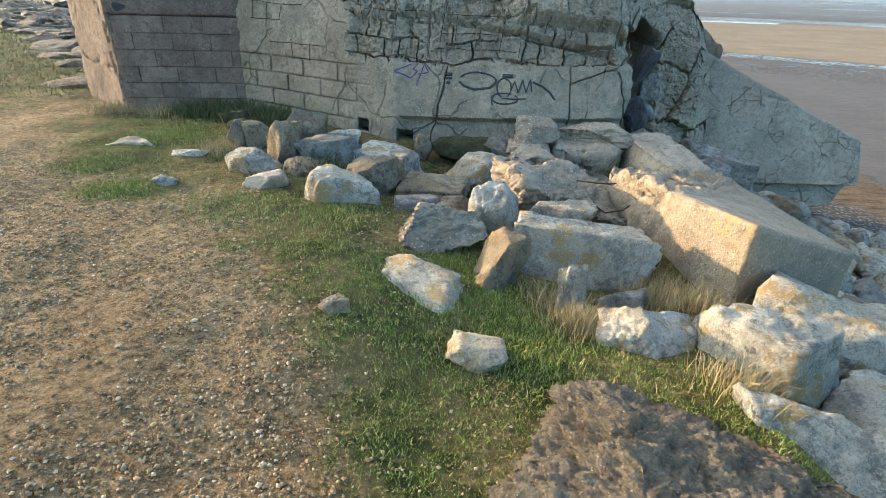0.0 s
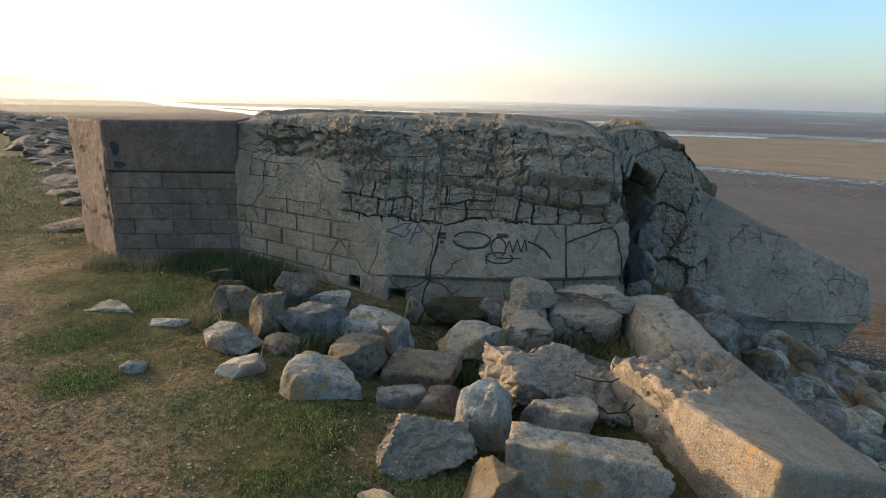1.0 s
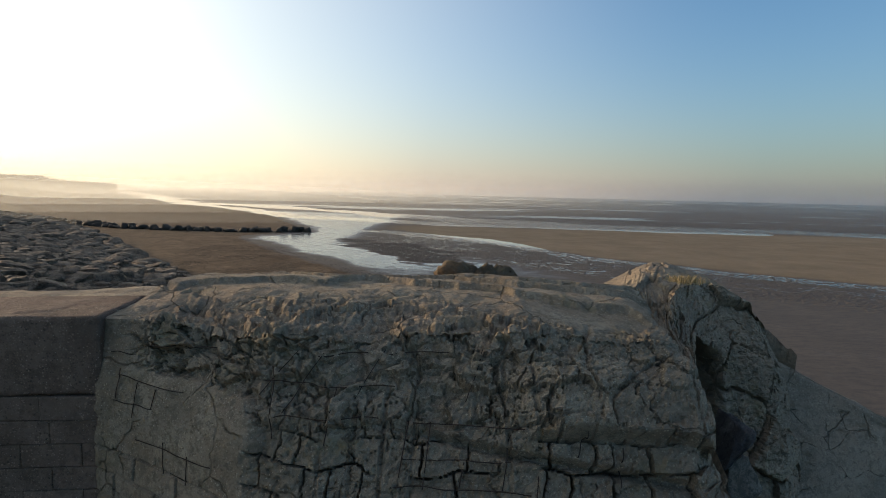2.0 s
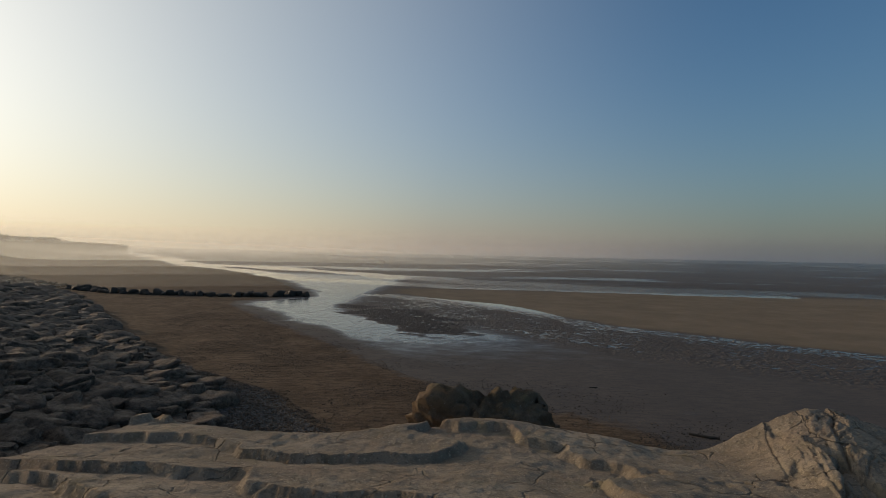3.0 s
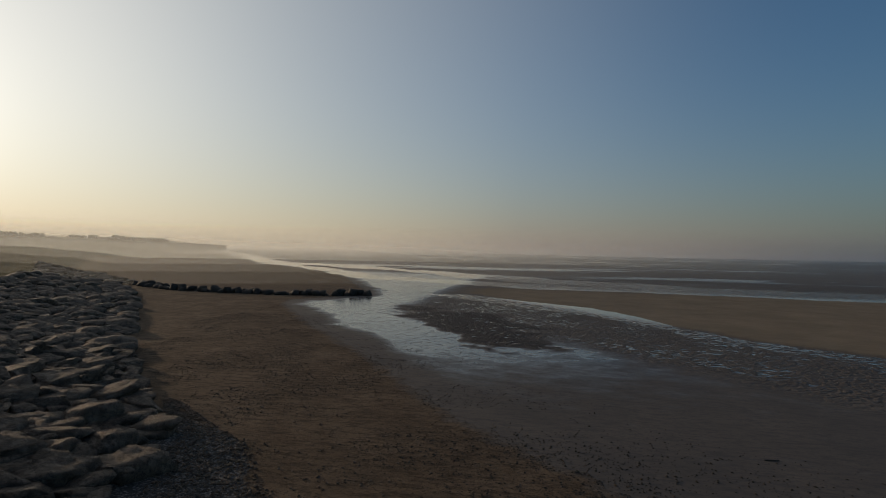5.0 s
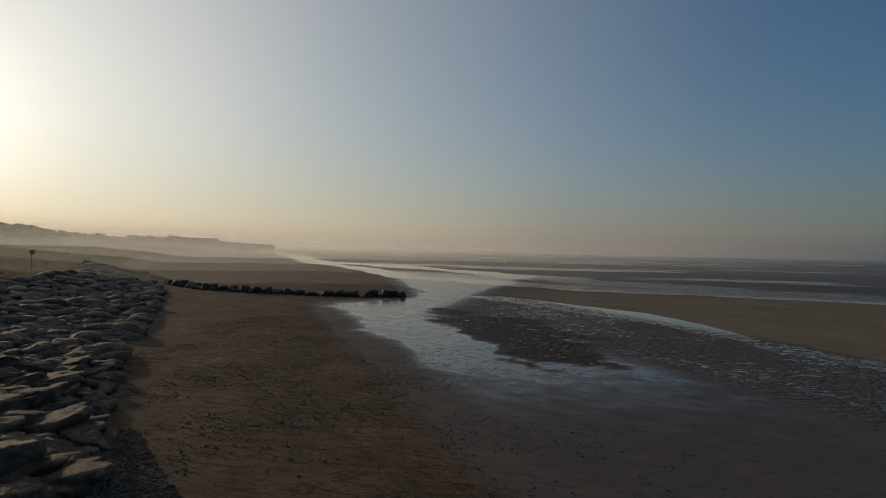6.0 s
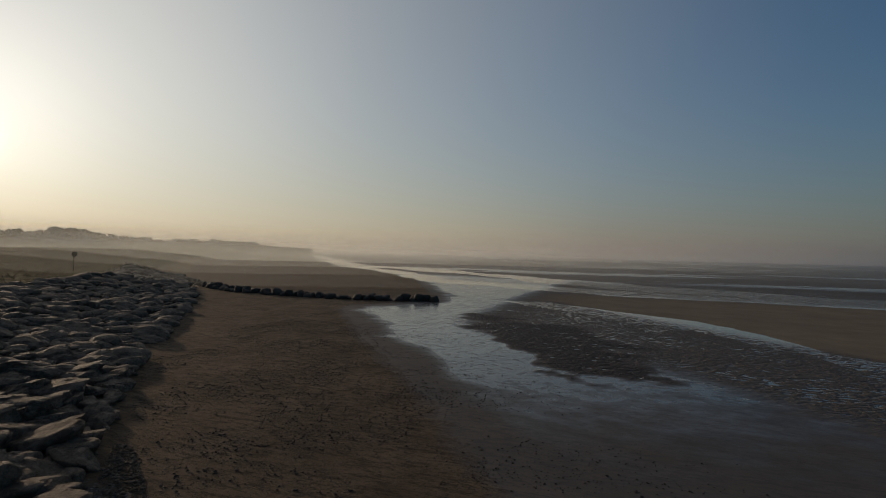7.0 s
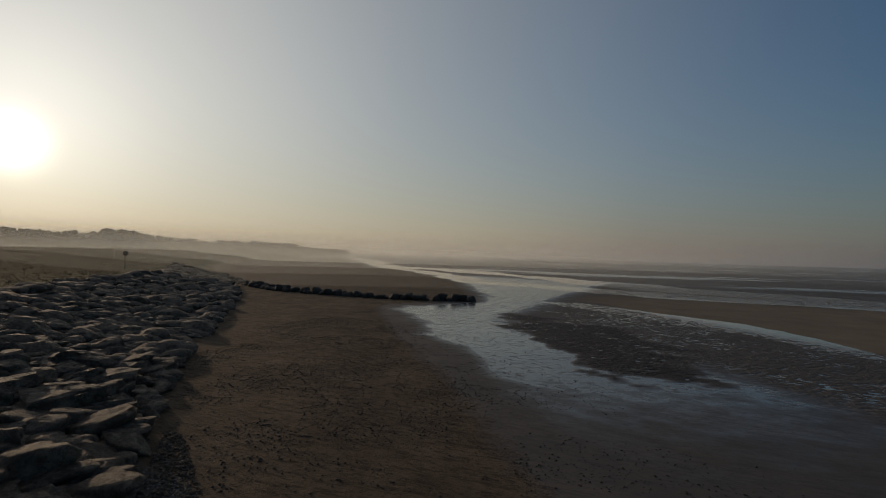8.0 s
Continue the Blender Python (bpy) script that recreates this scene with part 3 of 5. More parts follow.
def build_ground():
    xs = spaced(-3200, 3200, [-3200, -150, -45, -30, -8, -5.5, 3.2, 6, 30, 60, 200, 3200], [120, 6.0, 0.9, 0.45, 0.34, 0.064, 0.064, 0.25, 0.45, 1.2, 6.0, 120])
    ys = spaced(-120, 4200, [-120, -6, 0, 7.5, 11, 18, 45, 80, 130, 300, 4200], [10, 0.5, 0.064, 0.064, 0.35, 0.35, 0.40, 0.55, 1.5, 5.0, 130])
    x, y = (a.ravel() for a in np.meshgrid(xs, ys, indexing="ij"))
    z, d = ground_height(x, y)
    p = np.stack([x, y, np.zeros_like(x)], 1)
    me = np_mesh("ground", np.stack([x, y, z], 1), grid_faces(len(xs), len(ys)))
    w = -line_distance(x, y, WET_EDGE)
    wet = smooth(-1.5, 1.5, w)
    pool = smooth(-0.5, 0.5, np.where(inside(x, y, POOL), 1, -1) * np.abs(line_distance(x, y, POOL + POOL[:1])) + 0.5 * fbm(p, 0.5, 4, 6))
    stream = smooth(1.5, 0.5, np.abs(line_distance(x, y, STREAM)) + 0.7 * fbm(p, 0.5, 4, 7))
    channel = smooth(9, 5, np.abs(line_distance(x, y, FAR_CHANNEL)) + 6 * fbm(p, 0.06, 5, 8, 0.6))
    channel = np.maximum(channel, smooth(5.5, 3, np.abs(line_distance(x, y, NEAR_CHANNEL)) + 4 * fbm(p, 0.09, 5, 18, 0.6)))
    weed = smooth(-0.8, 0.8, np.where(inside(x, y, WEED), 1, -1) * np.abs(line_distance(x, y, WEED + WEED[:1])) + 3.2 * fbm(p * np.array([0.6, 1.3, 1]), 0.45, 5, 52, 0.65))
    far = smooth(115, 150, y + 0.2 * x)
    streaks = smooth(0.12, 0.30, fbm(p * np.array([0.30, 1.0, 1.0]), 0.045, 6, 61, 0.62)) * far
    bank = smooth(0, 3, -line_distance(x, y, STREAM[::-1] + POOL[:2][::-1])) * smooth(98, 86, y + 0.05 * x) * smooth(-14, -4, x)
    hollow = smooth(0.0, 3.5, w + 1.2 * fbm(p, 0.35, 4, 66)) * (1 - bank) * (1 - far)
    ripple = np.clip(smooth(-13, -8, x - 0.0 * y) * smooth(0, 4, line_distance(x, y, [(40, 14), (15.2, 31.5), (10.3, 34.7), (5.0, 39.7), (1.6, 43.9), (-6, 49), (-14, 58)][::-1])) * (1 - bank) * (1 - far) + weed, 0, 1)
    sheen = np.clip(0.78 * hollow * (0.24 + 0.76 * smooth(28, 48, y - 0.35 * x)) * (1 - 0.92 * weed) * (1 - 0.75 * ripple), 0, 1)
    film = np.clip(0.16 * smooth(30, 44, y) * hollow * (1 - weed) + pool + stream + 0.8 * channel + 0.56 * streaks + 0.42 * smooth(260, 900, y), 0, 1)
    film = np.where(w < -2, 0, film)
    toe = smooth(30.5, 27.0, y) * smooth(13, 17, y) * smooth(-0.3, 0.6, np.interp(y, [14, 22, 27, 31], [3.6, 3.2, 1.8, 0.2]) + d + 0.5 * fbm(p, 0.8, 3, 33))
    for name, value in (("land", smooth(0.3, 1.2, d)), ("grass", np.where(d > 5.6, turf_cover(x, y), np.where(x > -4, turf_cover(x, y) * smooth(1.5, 3.0, d), 0))), ("wet", np.clip(wet - 0.8 * bank, 0, 1)), ("film", film), ("sheen", sheen),
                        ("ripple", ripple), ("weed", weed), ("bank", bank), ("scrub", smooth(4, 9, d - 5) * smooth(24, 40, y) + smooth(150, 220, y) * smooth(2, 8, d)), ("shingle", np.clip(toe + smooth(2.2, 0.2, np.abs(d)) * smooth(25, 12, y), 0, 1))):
        a = me.attributes.new(name, "FLOAT", "POINT")
        a.data.foreach_set("value", np.asarray(value, np.float32))
    return tagged(put("ground", me, GROUND), "dune shelf of trodden earth and turf above a wide wet sand beach", "ground", kind="structure")


build_ground()


def height_at(x, y):
    return float(ground_height(np.array([float(x)]), np.array([float(y)]))[0][0])


# ---- solid shapes ----
def box_grid(nx, ny, nz):
    """A closed box of the unit cube, cut into small quads."""
    seen, verts, faces = {}, [], []

    def vertex(i, j, k):
        key = (i, j, k)
        if key not in seen:
            seen[key] = len(verts)
            verts.append((i / nx, j / ny, k / nz))
        return seen[key]

    for k, flip in ((0, True), (nz, False)):
        for i in range(nx):
            for j in range(ny):
                q = [vertex(i, j, k), vertex(i + 1, j, k), vertex(i + 1, j + 1, k), vertex(i, j + 1, k)]
                faces.append(q[::-1] if flip else q)
    for j, flip in ((0, False), (ny, True)):
        for i in range(nx):
            for k in range(nz):
                q = [vertex(i, j, k), vertex(i + 1, j, k), vertex(i + 1, j, k + 1), vertex(i, j, k + 1)]
                faces.append(q[::-1] if flip else q)
    for i, flip in ((0, True), (nx, False)):
        for j in range(ny):
            for k in range(nz):
                q = [vertex(i, j, k), vertex(i, j + 1, k), vertex(i, j + 1, k + 1), vertex(i, j, k + 1)]
                faces.append(q[::-1] if flip else q)
    return np.array(verts), np.array(faces)


def vertex_normals(v, f):
    n = np.zeros_like(v)
    a, b, c = v[f[:, 0]], v[f[:, 1]], v[f[:, 2]]
    fn = np.cross(b - a, c - a)
    for k in range(f.shape[1]):
        np.add.at(n, f[:, k], fn)
    return n / np.maximum(np.linalg.norm(n, axis=1, keepdims=True), 1e-9)


def broken_block(corners, top, bottom, step, rough, seed, round_off=0.05, lean=(0, 0), crack=0.35):
    """A block of concrete over four corners in plan (near left, near right, far right, far left) with a height at each."""
    c = np.array(corners, float)
    nx = max(4, int(np.linalg.norm(c[1] - c[0]) / step))
    ny = max(4, int(np.linalg.norm(c[3] - c[0]) / step))
    nz = max(4, int((max(top) - min(bottom)) / step))
    v, f = box_grid(nx, ny, nz)
    u, w, h = v[:, 0:1], v[:, 1:2], v[:, 2]
    plan = c[0] * (1 - u) * (1 - w) + c[1] * u * (1 - w) + c[2] * u * w + c[3] * (1 - u) * w

    def level(q):
        q = np.array(q)
        return (q[0] * (1 - u) * (1 - w) + q[1] * u * (1 - w) + q[2] * u * w + q[3] * (1 - u) * w)[:, 0]

    hi, lo = level(top), level(bottom)
    z = lo + (hi - lo) * h
    p = np.stack([plan[:, 0] + lean[0] * (h - 1), plan[:, 1] + lean[1] * (h - 1), z], 1)
    size = p.max(0) - p.min(0)
    edge = np.stack([np.minimum(v[:, 0], 1 - v[:, 0]) * size[0], np.minimum(v[:, 1], 1 - v[:, 1]) * size[1], np.minimum(v[:, 2], 1 - v[:, 2]) * size[2]], 1)
    edge.sort(1)
    worn = np.clip(1 - (edge[:, 0] + edge[:, 1]) / round_off, 0, 1)
    n = vertex_normals(p, f)
    big, small = fbm(p, 2.2, 3, seed), 0.7 * fbm(p, 9, 3, seed + 5) + 0.6 * fbm(p, 24, 2, seed + 6)
    joint, who = cells(p[:, 0] + 0.6 * p[:, 2] + 0.1 * small, p[:, 1] + 0.5 * p[:, 2] + 0.1 * big, crack, seed)
    d = rough * (0.9 * big + 0.5 * small) - worn ** 2 * round_off * (0.45 + 0.5 * np.clip(fbm(p, 6, 3, seed + 2), -0.5, 1)) - 1.2 * rough * (1 - smooth(0, 0.022, joint)) * (fbm(p, 1.5, 2, seed + 8) > -0.05) + rough * 0.4 * who
    return p + n * d[:, None], f


ICO = {}


def ico(sub):
    if sub not in ICO:
        bm = bmesh.new()
        bmesh.ops.create_icosphere(bm, subdivisions=sub, radius=1.0)
        bm.verts.ensure_lookup_table()
        ICO[sub] = (np.array([v.co[:] for v in bm.verts]), np.array([[v.index for v in f.verts] for f in bm.faces]))
        bm.free()
    return ICO[sub]


def boulder_mesh(name, size, seed, sub=4, facets=15, rough=0.045, flat=0.75, pitted=0.0, boxy=0.0):
    """An angular, weathered stone: a ball cut by planes, chipped and roughened, resting on z = 0."""
    rng = np.random.RandomState(seed)
    dirs, f = ico(sub)
    planes = rng.normal(size=(facets, 3))
    planes /= np.linalg.norm(planes, axis=1, keepdims=True)
    planes = np.vstack([planes, [[0, 0, 1], [0, 0, -1], [0.1, -1, 0.15]]])
    dist = np.concatenate([rng.uniform(0.46, 0.84, facets), [flat, flat, 0.8]])
    if boxy:
        sides = np.array([[1, 0.1, 0.1], [-1, 0.15, 0], [0.1, 1, 0], [0, -1, 0.2], [0.1, 0, 1], [0, 0, -1]]) + rng.uniform(-0.15, 0.15, (6, 3))
        planes = np.vstack([planes, sides / np.linalg.norm(sides, axis=1, keepdims=True)])
        dist = np.concatenate([np.maximum(dist, 0.70), np.full(6, boxy)])
    k = dirs @ planes.T
    r = np.where(k > 0.05, dist / np.maximum(k, 0.05), 9.0)
    r = -np.log(np.exp(-170 * np.minimum(r, 2.0)).sum(1)) / 170
    v = dirs * np.clip(r, 0.3, 1.25)[:, None]
    v = v * (1 + 0.05 * fbm(v, 1.6, 3, seed)[:, None])
    n = vertex_normals(v, f)
    ridge = 1 - np.abs(fbm(v, 2.4, 3, seed + 7)) * 2
    v = v + n * (rough * (1.0 * fbm(v, 3.5, 5, seed + 3, 0.65) + 2.4 * np.floor(4 * fbm(v, 1.9, 2, seed + 9) + 0.25 * fbm(v, 6, 2, seed + 10)) / 4 - 0.45 * np.clip(ridge - 0.8, 0, 1) * 5 - 0.9 * np.abs(fbm(v, 5.0, 3, seed + 21)) + (0.8 * fbm(v, 13, 3, seed + 13) + 0.5 * fbm(v, 31, 2, seed + 14) if sub > 4 else 0)))[:, None]
    if pitted:
        v = v - n * (pitted * (np.clip(fbm(v, 9, 4, seed + 31, 0.75) + 0.02, 0, 1) * 1.4 + 0.9 * np.abs(fbm(v, 19, 3, seed + 33, 0.7))))[:, None]
    lo, hi = v.min(0), v.max(0)
    v = (v - (lo + hi) / 2) / (hi - lo)
    v[:, 2] += 0.5
    return np_mesh(name, v * np.array(size), f)


STONE_KINDS = {"pale": LIMESTONE, "brown": BROWN_STONE, "blue": BLUE_STONE, "rubble": RUBBLE, "old": OLD_RUBBLE, "moss": MOSSY, "slate": SLATE}


def boulder(x, y, z, sx, sy, sz, turn, seed, kind, label, tip=(0, 0), sub=5, rough=0.034, facets=10, name="boulder", flat=0.75, pitted=0.0, boxy=0.0):
    """One stone with its underside at height z."""
    me = boulder_mesh(name, (sx * 1.10, sy * 1.10, sz * 1.12), seed, sub, facets, rough, flat, pitted, boxy)
    ob = put(name, me, STONE_KINDS[kind], at=pose(x, y, z, tip[0], tip[1], turn))
    return tagged(ob, label, "rock", "rocks fallen before the bunker")


# ---- the bunker ----
bunker = tagged(new("bunker"), "half-buried wartime concrete bunker, cracked and eroded, with bared reinforcement", "bunker")
FX = [-2.56, -2.1, -1.0, -0.5, 0.9, 2.08, 2.28, 2.42, 2.68, 3.1, 3.5, 4.0, 4.6, 5.0, 5.3]
FY = [7.22, 6.95, 6.25, 5.95, 5.90, 6.08, 6.25, 6.8, 7.6, 8.6, 9.2, 9.5, 9.55, 9.95, 10.4]


def front_line(x):
    return np.interp(x, FX, FY)


def batter(x):
    return np.interp(x, [-2.5, -2.1, -1.0, -0.3, 2.3, 2.8, 5.3], [0.03, 0.10, 0.20, 0.44, 0.44, 0.22, 0.28])


def ridge_height(x):
    return np.interp(x, [-2.56, -1.7, -0.15, 1.0, 2.4, 3.3, 3.7, 4.1, 4.6, 5.1, 5.4], [1.55, 1.58, 1.58, 1.60, 1.52, 1.53, 1.53, 1.45, 1.22, 0.80, 0.45])


def front_face(x, z):
    """The y of the front at a place along it and a height, before it was broken."""
    top = ridge_height(x)
    ragged = vnoise(np.stack([z * 4.5, z * 0 + 0.5, z * 0], -1).reshape(-1, 3), 33).reshape(np.shape(z)) + 0.5 * vnoise(np.stack([z * 13, z * 0 + 0.5, z * 0], -1).reshape(-1, 3), 34).reshape(np.shape(z))
    x = x + 0.10 * ragged * smooth(1.9, 2.25, x) * smooth(3.1, 2.7, x)
    round_top = np.interp(x, [-2.5, -1.0, 0.0, 2.4, 3.0, 5.3], [0.12, 0.32, 0.40, 0.42, 0.5, 0.5])
    return front_line(x) + batter(x) * (z + 0.2) + round_top * smooth(top - 0.95, top + 0.05, z) ** 2


def coursed(u, v, w, h, seed):
    """Uneven courses of lumps: distance to the nearest joint, and a random number for each lump."""
    row = np.floor(v / h).astype(np.int64)
    f = v / h - row
    big = u / w + 0.5 * lattice(row, row * 0, 1, seed)
    k0 = np.floor(big).astype(np.int64)
    gap, who = np.full(u.shape, 9.0), np.zeros(u.shape)
    for a in (-1, 0, 1, 2):
        e = k0 + a + 0.34 * lattice(k0 + a, row, 5, seed)
        gap = np.minimum(gap, np.abs(big - e))
        who = np.where(big >= e, lattice(k0 + a, row, 9, seed), who)
    return np.minimum(gap * w, np.minimum(f, 1 - f) * h), who


def front_relief(x, z, along=None):
    """How far the weathered front stands out of that face; along: the way up the face and over its shoulder."""
    up = z
    z = (z + 0.9 * (front_face(x, z) - front_line(x) - batter(x) * (z + 0.2))) if along is None else along
    p = np.stack([x, np.zeros_like(x), z], 1)
    soft, fine = fbm(p, 1.3, 3, 71), fbm(p, 7, 4, 72)
    broken = smooth(-1.16, -0.98, x + 0.22 * soft + 0.05 * fine) * smooth(0.54, 0.62, z + 0.07 * soft + 0.02 * fine)
    broken = np.maximum(broken, smooth(2.22, 2.36, x + 0.14 * soft + 0.05 * fine))
    broken = np.maximum(broken, smooth(1.22, 1.36, z + 0.1 * soft) * smooth(-2.4, -1.9, x))
    wx, wz = x + 0.07 * fine + 0.05 * soft, z + 0.07 * fine + 0.03 * soft
    j1, who1 = cells(wx, wz * 1.15, 0.33, 5)
    j2, who2 = cells(wx + 3.1 + 0.1 * fine, wz * 1.4, 0.13, 6)
    j3, who3 = cells(wx * 0.7 + 9.2, wz, 0.75, 7)
    j4, who4 = cells(wx + 1.7, wz * 0.8, 0.62, 8)
    grain = fbm(p, 22, 3, 75)
    lump = smooth(1.0, 1.5, x) * smooth(2.7, 2.2, x) * smooth(0.9, 1.1, z)
    cave = smooth(2.5, 3.0, x)
    some, other = smooth(-0.25, 0.1, fbm(p, 1.9, 2, 76)), smooth(-0.1, 0.2, fbm(p, 2.6, 2, 77))
    jb, whob = coursed(x + 0.08 * soft + 0.055 * fine, z + 0.12 * soft + 0.05 * fine + 0.02 * x, 0.27, 0.205, 12)
    blocky = smooth(1.16, 1.04, z + 0.10 * soft) * smooth(2.5, 2.3, x)
    rubbly = 0.060 * who1 - 0.11 * (1 - smooth(0.002, 0.010, j1)) * some + 0.034 * who2 - 0.05 * (1 - smooth(0.002, 0.009, j2)) * other
    blocks = (0.018 + 0.022 * smooth(0.7, 1.0, x)) * whob - 0.085 * (1 - smooth(0.002, 0.008 + 0.005 * smooth(0.8, 1.2, x), jb)) * smooth(-0.30, -0.05, fbm(p, 2.6, 3, 79)) + 0.010 * who2 - 0.02 * (1 - smooth(0.001, 0.008, j2)) * other
    raw = -0.05 + (1 - 0.65 * np.maximum(lump, cave)) * (blocky * blocks + (1 - blocky) * rubbly) + 0.045 * soft + 0.022 * fine + 0.022 * grain + 0.02 * np.abs(fbm(p, 13, 3, 78)) + 0.012 * fbm(p, 44, 2, 80)
    over = z - (1.10 - 0.07 * (x - 0.9) - 0.10 * smooth(2.0, 2.35, x) + 0.05 * soft)
    raw = raw + 0.17 * smooth(-0.01, 0.05, over) * smooth(0.75, 1.15, x) * smooth(2.75, 2.45, x) * smooth(1.9, 1.3, z)
    raw = raw + (0.32 * cave + 0.15) * (1 - 0.8 * blocky) * (0.24 * who4 - 0.24 * (1 - smooth(0.004, 0.04, j4)))
    rods = np.minimum(np.abs((x + 0.04 * soft) % 0.21 - 0.105), 1.0)
    raw = raw - 0.03 * (1 - smooth(0.006, 0.02, rods)) * smooth(0.62, 0.7, z) * smooth(1.9, 1.7, z) * smooth(1.2, 0.9, x) * other
    # the tilted joint that runs through the broken part
    fault = np.abs(z - (1.06 - 0.20 * (x - 0.3)))
    raw = raw - 0.10 * (1 - smooth(0.0, 0.06, fault)) * smooth(-0.2, 0.4, x) * smooth(2.6, 1.8, x)
    whole = 0.022 * fine + 0.015 * soft + 0.009 * grain
    wob = 0.05 * fine + 0.03 * soft
    split = np.minimum(np.abs(x - 0.12 + 0.25 * (0.5 - z) + wob) + 9 * (z > 0.58), np.abs(x - 1.53 - 0.02 * z + wob) + 9 * (z > 0.72))
    split = np.minimum(split, np.abs(z - 0.40 - 0.25 * (x - 1.53) + wob) + 9 * ((x < 1.53) | (x > 2.1)))
    split = np.minimum(split, np.abs(x - 2.16 + 0.3 * (z - 0.3) + wob) + 9 * (z > 0.5))
    whole = whole - 0.06 * (1 - smooth(0.0, 0.010, split))
    courses = np.minimum(np.abs((z + 0.08) % 0.2), 0.2 - np.abs((z + 0.08) % 0.2))
    row = np.floor((z + 0.08) / 0.2)
    uprights = np.abs((x + 0.23 * (row % 2)) % 0.47 - 0.235)
    low_left = smooth(-0.7, -1.3, x + 0.3 * soft) * smooth(0.62, 0.5, z + 0.1 * soft)
    whole = whole - low_left * 0.03 * np.maximum(1 - smooth(0.002, 0.016, courses), 1 - smooth(0.002, 0.016, uprights))
    foot = smooth(-0.45, -0.35, x) * smooth(0.035, 0.005, z + 0.02 * soft) * smooth(2.4, 2.3, x)
    niche = smooth(0.10, 0.07, np.abs(x + 0.36)) * smooth(0.10, 0.07, np.abs(z + 0.20)) + smooth(0.07, 0.05, np.abs(x + 0.86)) * smooth(0.07, 0.05, np.abs(z + 0.12))
    return broken * raw + (1 - broken) * whole - (0.09 * foot + 0.30 * niche) * (up < 0.6)


def surface(x, z, off=0.0):
    """Places on the weathered front at heights z, off metres before it."""
    e = 0.004
    lean = (front_face(x, z + e) - front_face(x, z - e)) / (2 * e)
    n = np.hypot(1, lean)
    d = front_relief(x, z) + off
    return np.stack([x, front_face(x, z) - d / n, z + d * lean / n], 1)


def build_mass():
    xs = np.concatenate([np.arange(-2.56, -1.2, 0.014), np.arange(-1.2, 3.2, 0.0095), np.arange(3.2, 5.42, 0.02)])
    front, roof, rear = 215, 170, 12
    top = ridge_height(xs)[:, None]
    low = (-0.6 - 1.9 * np.clip((xs - 2.3) / 0.5, 0, 1))[:, None]
    k = np.linspace(0, 1, front)[None, :]
    z = low + (top - low) * (1 - (1 - k) ** 1.25)
    x = np.repeat(xs[:, None], front, 1)
    a = surface(x.ravel(), z.ravel()).reshape(len(xs), front, 3)
    a[:, :, 1] += smooth(2.50, 2.75, x) * smooth(3.85, 3.35, x) * smooth(0.95, 0.70, z + 0.1 * np.sin(9 * x)) * 1.2
    # the roof: layers of concrete that flake off in plates
    shoulder = front_face(xs, ridge_height(xs))[:, None]
    back = (11.7 + 0.25 * np.sin(1.7 * xs) - 0.5 * np.maximum(0, xs - 3))[:, None]
    yr = shoulder + (back - shoulder) * np.linspace(0, 1, roof + 1)[None, 1:] ** 1.2
    xr = np.repeat(xs[:, None], roof, 1)
    away = yr - shoulder
    p = np.stack([xr.ravel(), yr.ravel(), np.zeros(xr.size)], 1)
    warp = 0.10 * fbm(p, 5, 3, 93) + 0.25 * fbm(p, 1.1, 2, 95)
    slow = 2.4 * fbm(p * np.array([0.40, 1.0, 1]), 0.75, 2, 91) + 1.1 * (p[:, 1] - 7.0) + 1.5 * warp
    step = slow - np.floor(slow)
    plate = (np.floor(slow) + smooth(0.93, 1.0, step) - slow).reshape(xr.shape)
    climb = (top + 0.9 * (shoulder - front_line(xs)[:, None] - batter(xs)[:, None] * (top + 0.2)) + away)
    ragged = front_relief(xr.ravel(), np.repeat(top, roof, 1).ravel(), climb.ravel()).reshape(xr.shape)
    ruin = np.interp(xs, [-2.6, -1.0, 0.2, 1.2, 2.4, 3.0, 5.4], [0.5, 1.1, 0.9, 0.35, 0.4, 2.0, 3.0])[:, None]
    rag = smooth(ruin + 0.15, ruin * 0.4, away)
    level = top + 0.15 * smooth(0.05, 1.3, away) - 0.42 * smooth(8.6, 11.8, yr) * smooth(3.6, 2.6, xr)
    zr = level + rag * ragged * (1 - 0.5 * smooth(2.6, 3.2, xr)) + (1 - rag) * (0.075 * plate + (0.010 * fbm(p, 14, 3, 94) + 0.02 * fbm(p, 3, 3, 96)).reshape(xr.shape))
    b = np.stack([xr, yr, zr], 2)
    kc = np.linspace(0, 1, rear + 1)[None, 1:]
    zc = b[:, -1:, 2] * (1 - kc) - 2.8 * kc
    xc = np.repeat(xs[:, None], rear, 1)
    yc = np.repeat(back, rear, 1) + 0.1 * vnoise(np.stack([xc.ravel() * 4, zc.ravel() * 4, zc.ravel()], 1), 3).reshape(xc.shape)
    v = np.concatenate([a, b, np.stack([xc, yc, zc], 2)], 1).reshape(-1, 3)
    me = np_mesh("concrete_mass", v, grid_faces(len(xs), front + roof + rear))
    crisp = np.ones((len(xs) - 1, front + roof + rear - 1), bool)
    crisp[:, :front] = False
    me.polygons.foreach_set("use_smooth", crisp.ravel())
    return put("concrete_mass", me, CONCRETE, bunker, "battered front and roof, cracked into lumps above a smoother skirting")


build_mass()

# the left wing: an upright wall of concrete blocks under a smooth lintel, with a slanted end
WL, WR, WE = Vector((-4.10, 7.08, 0)), Vector((-2.50, 7.26, 0)), Vector((-5.10, 7.95, 0))


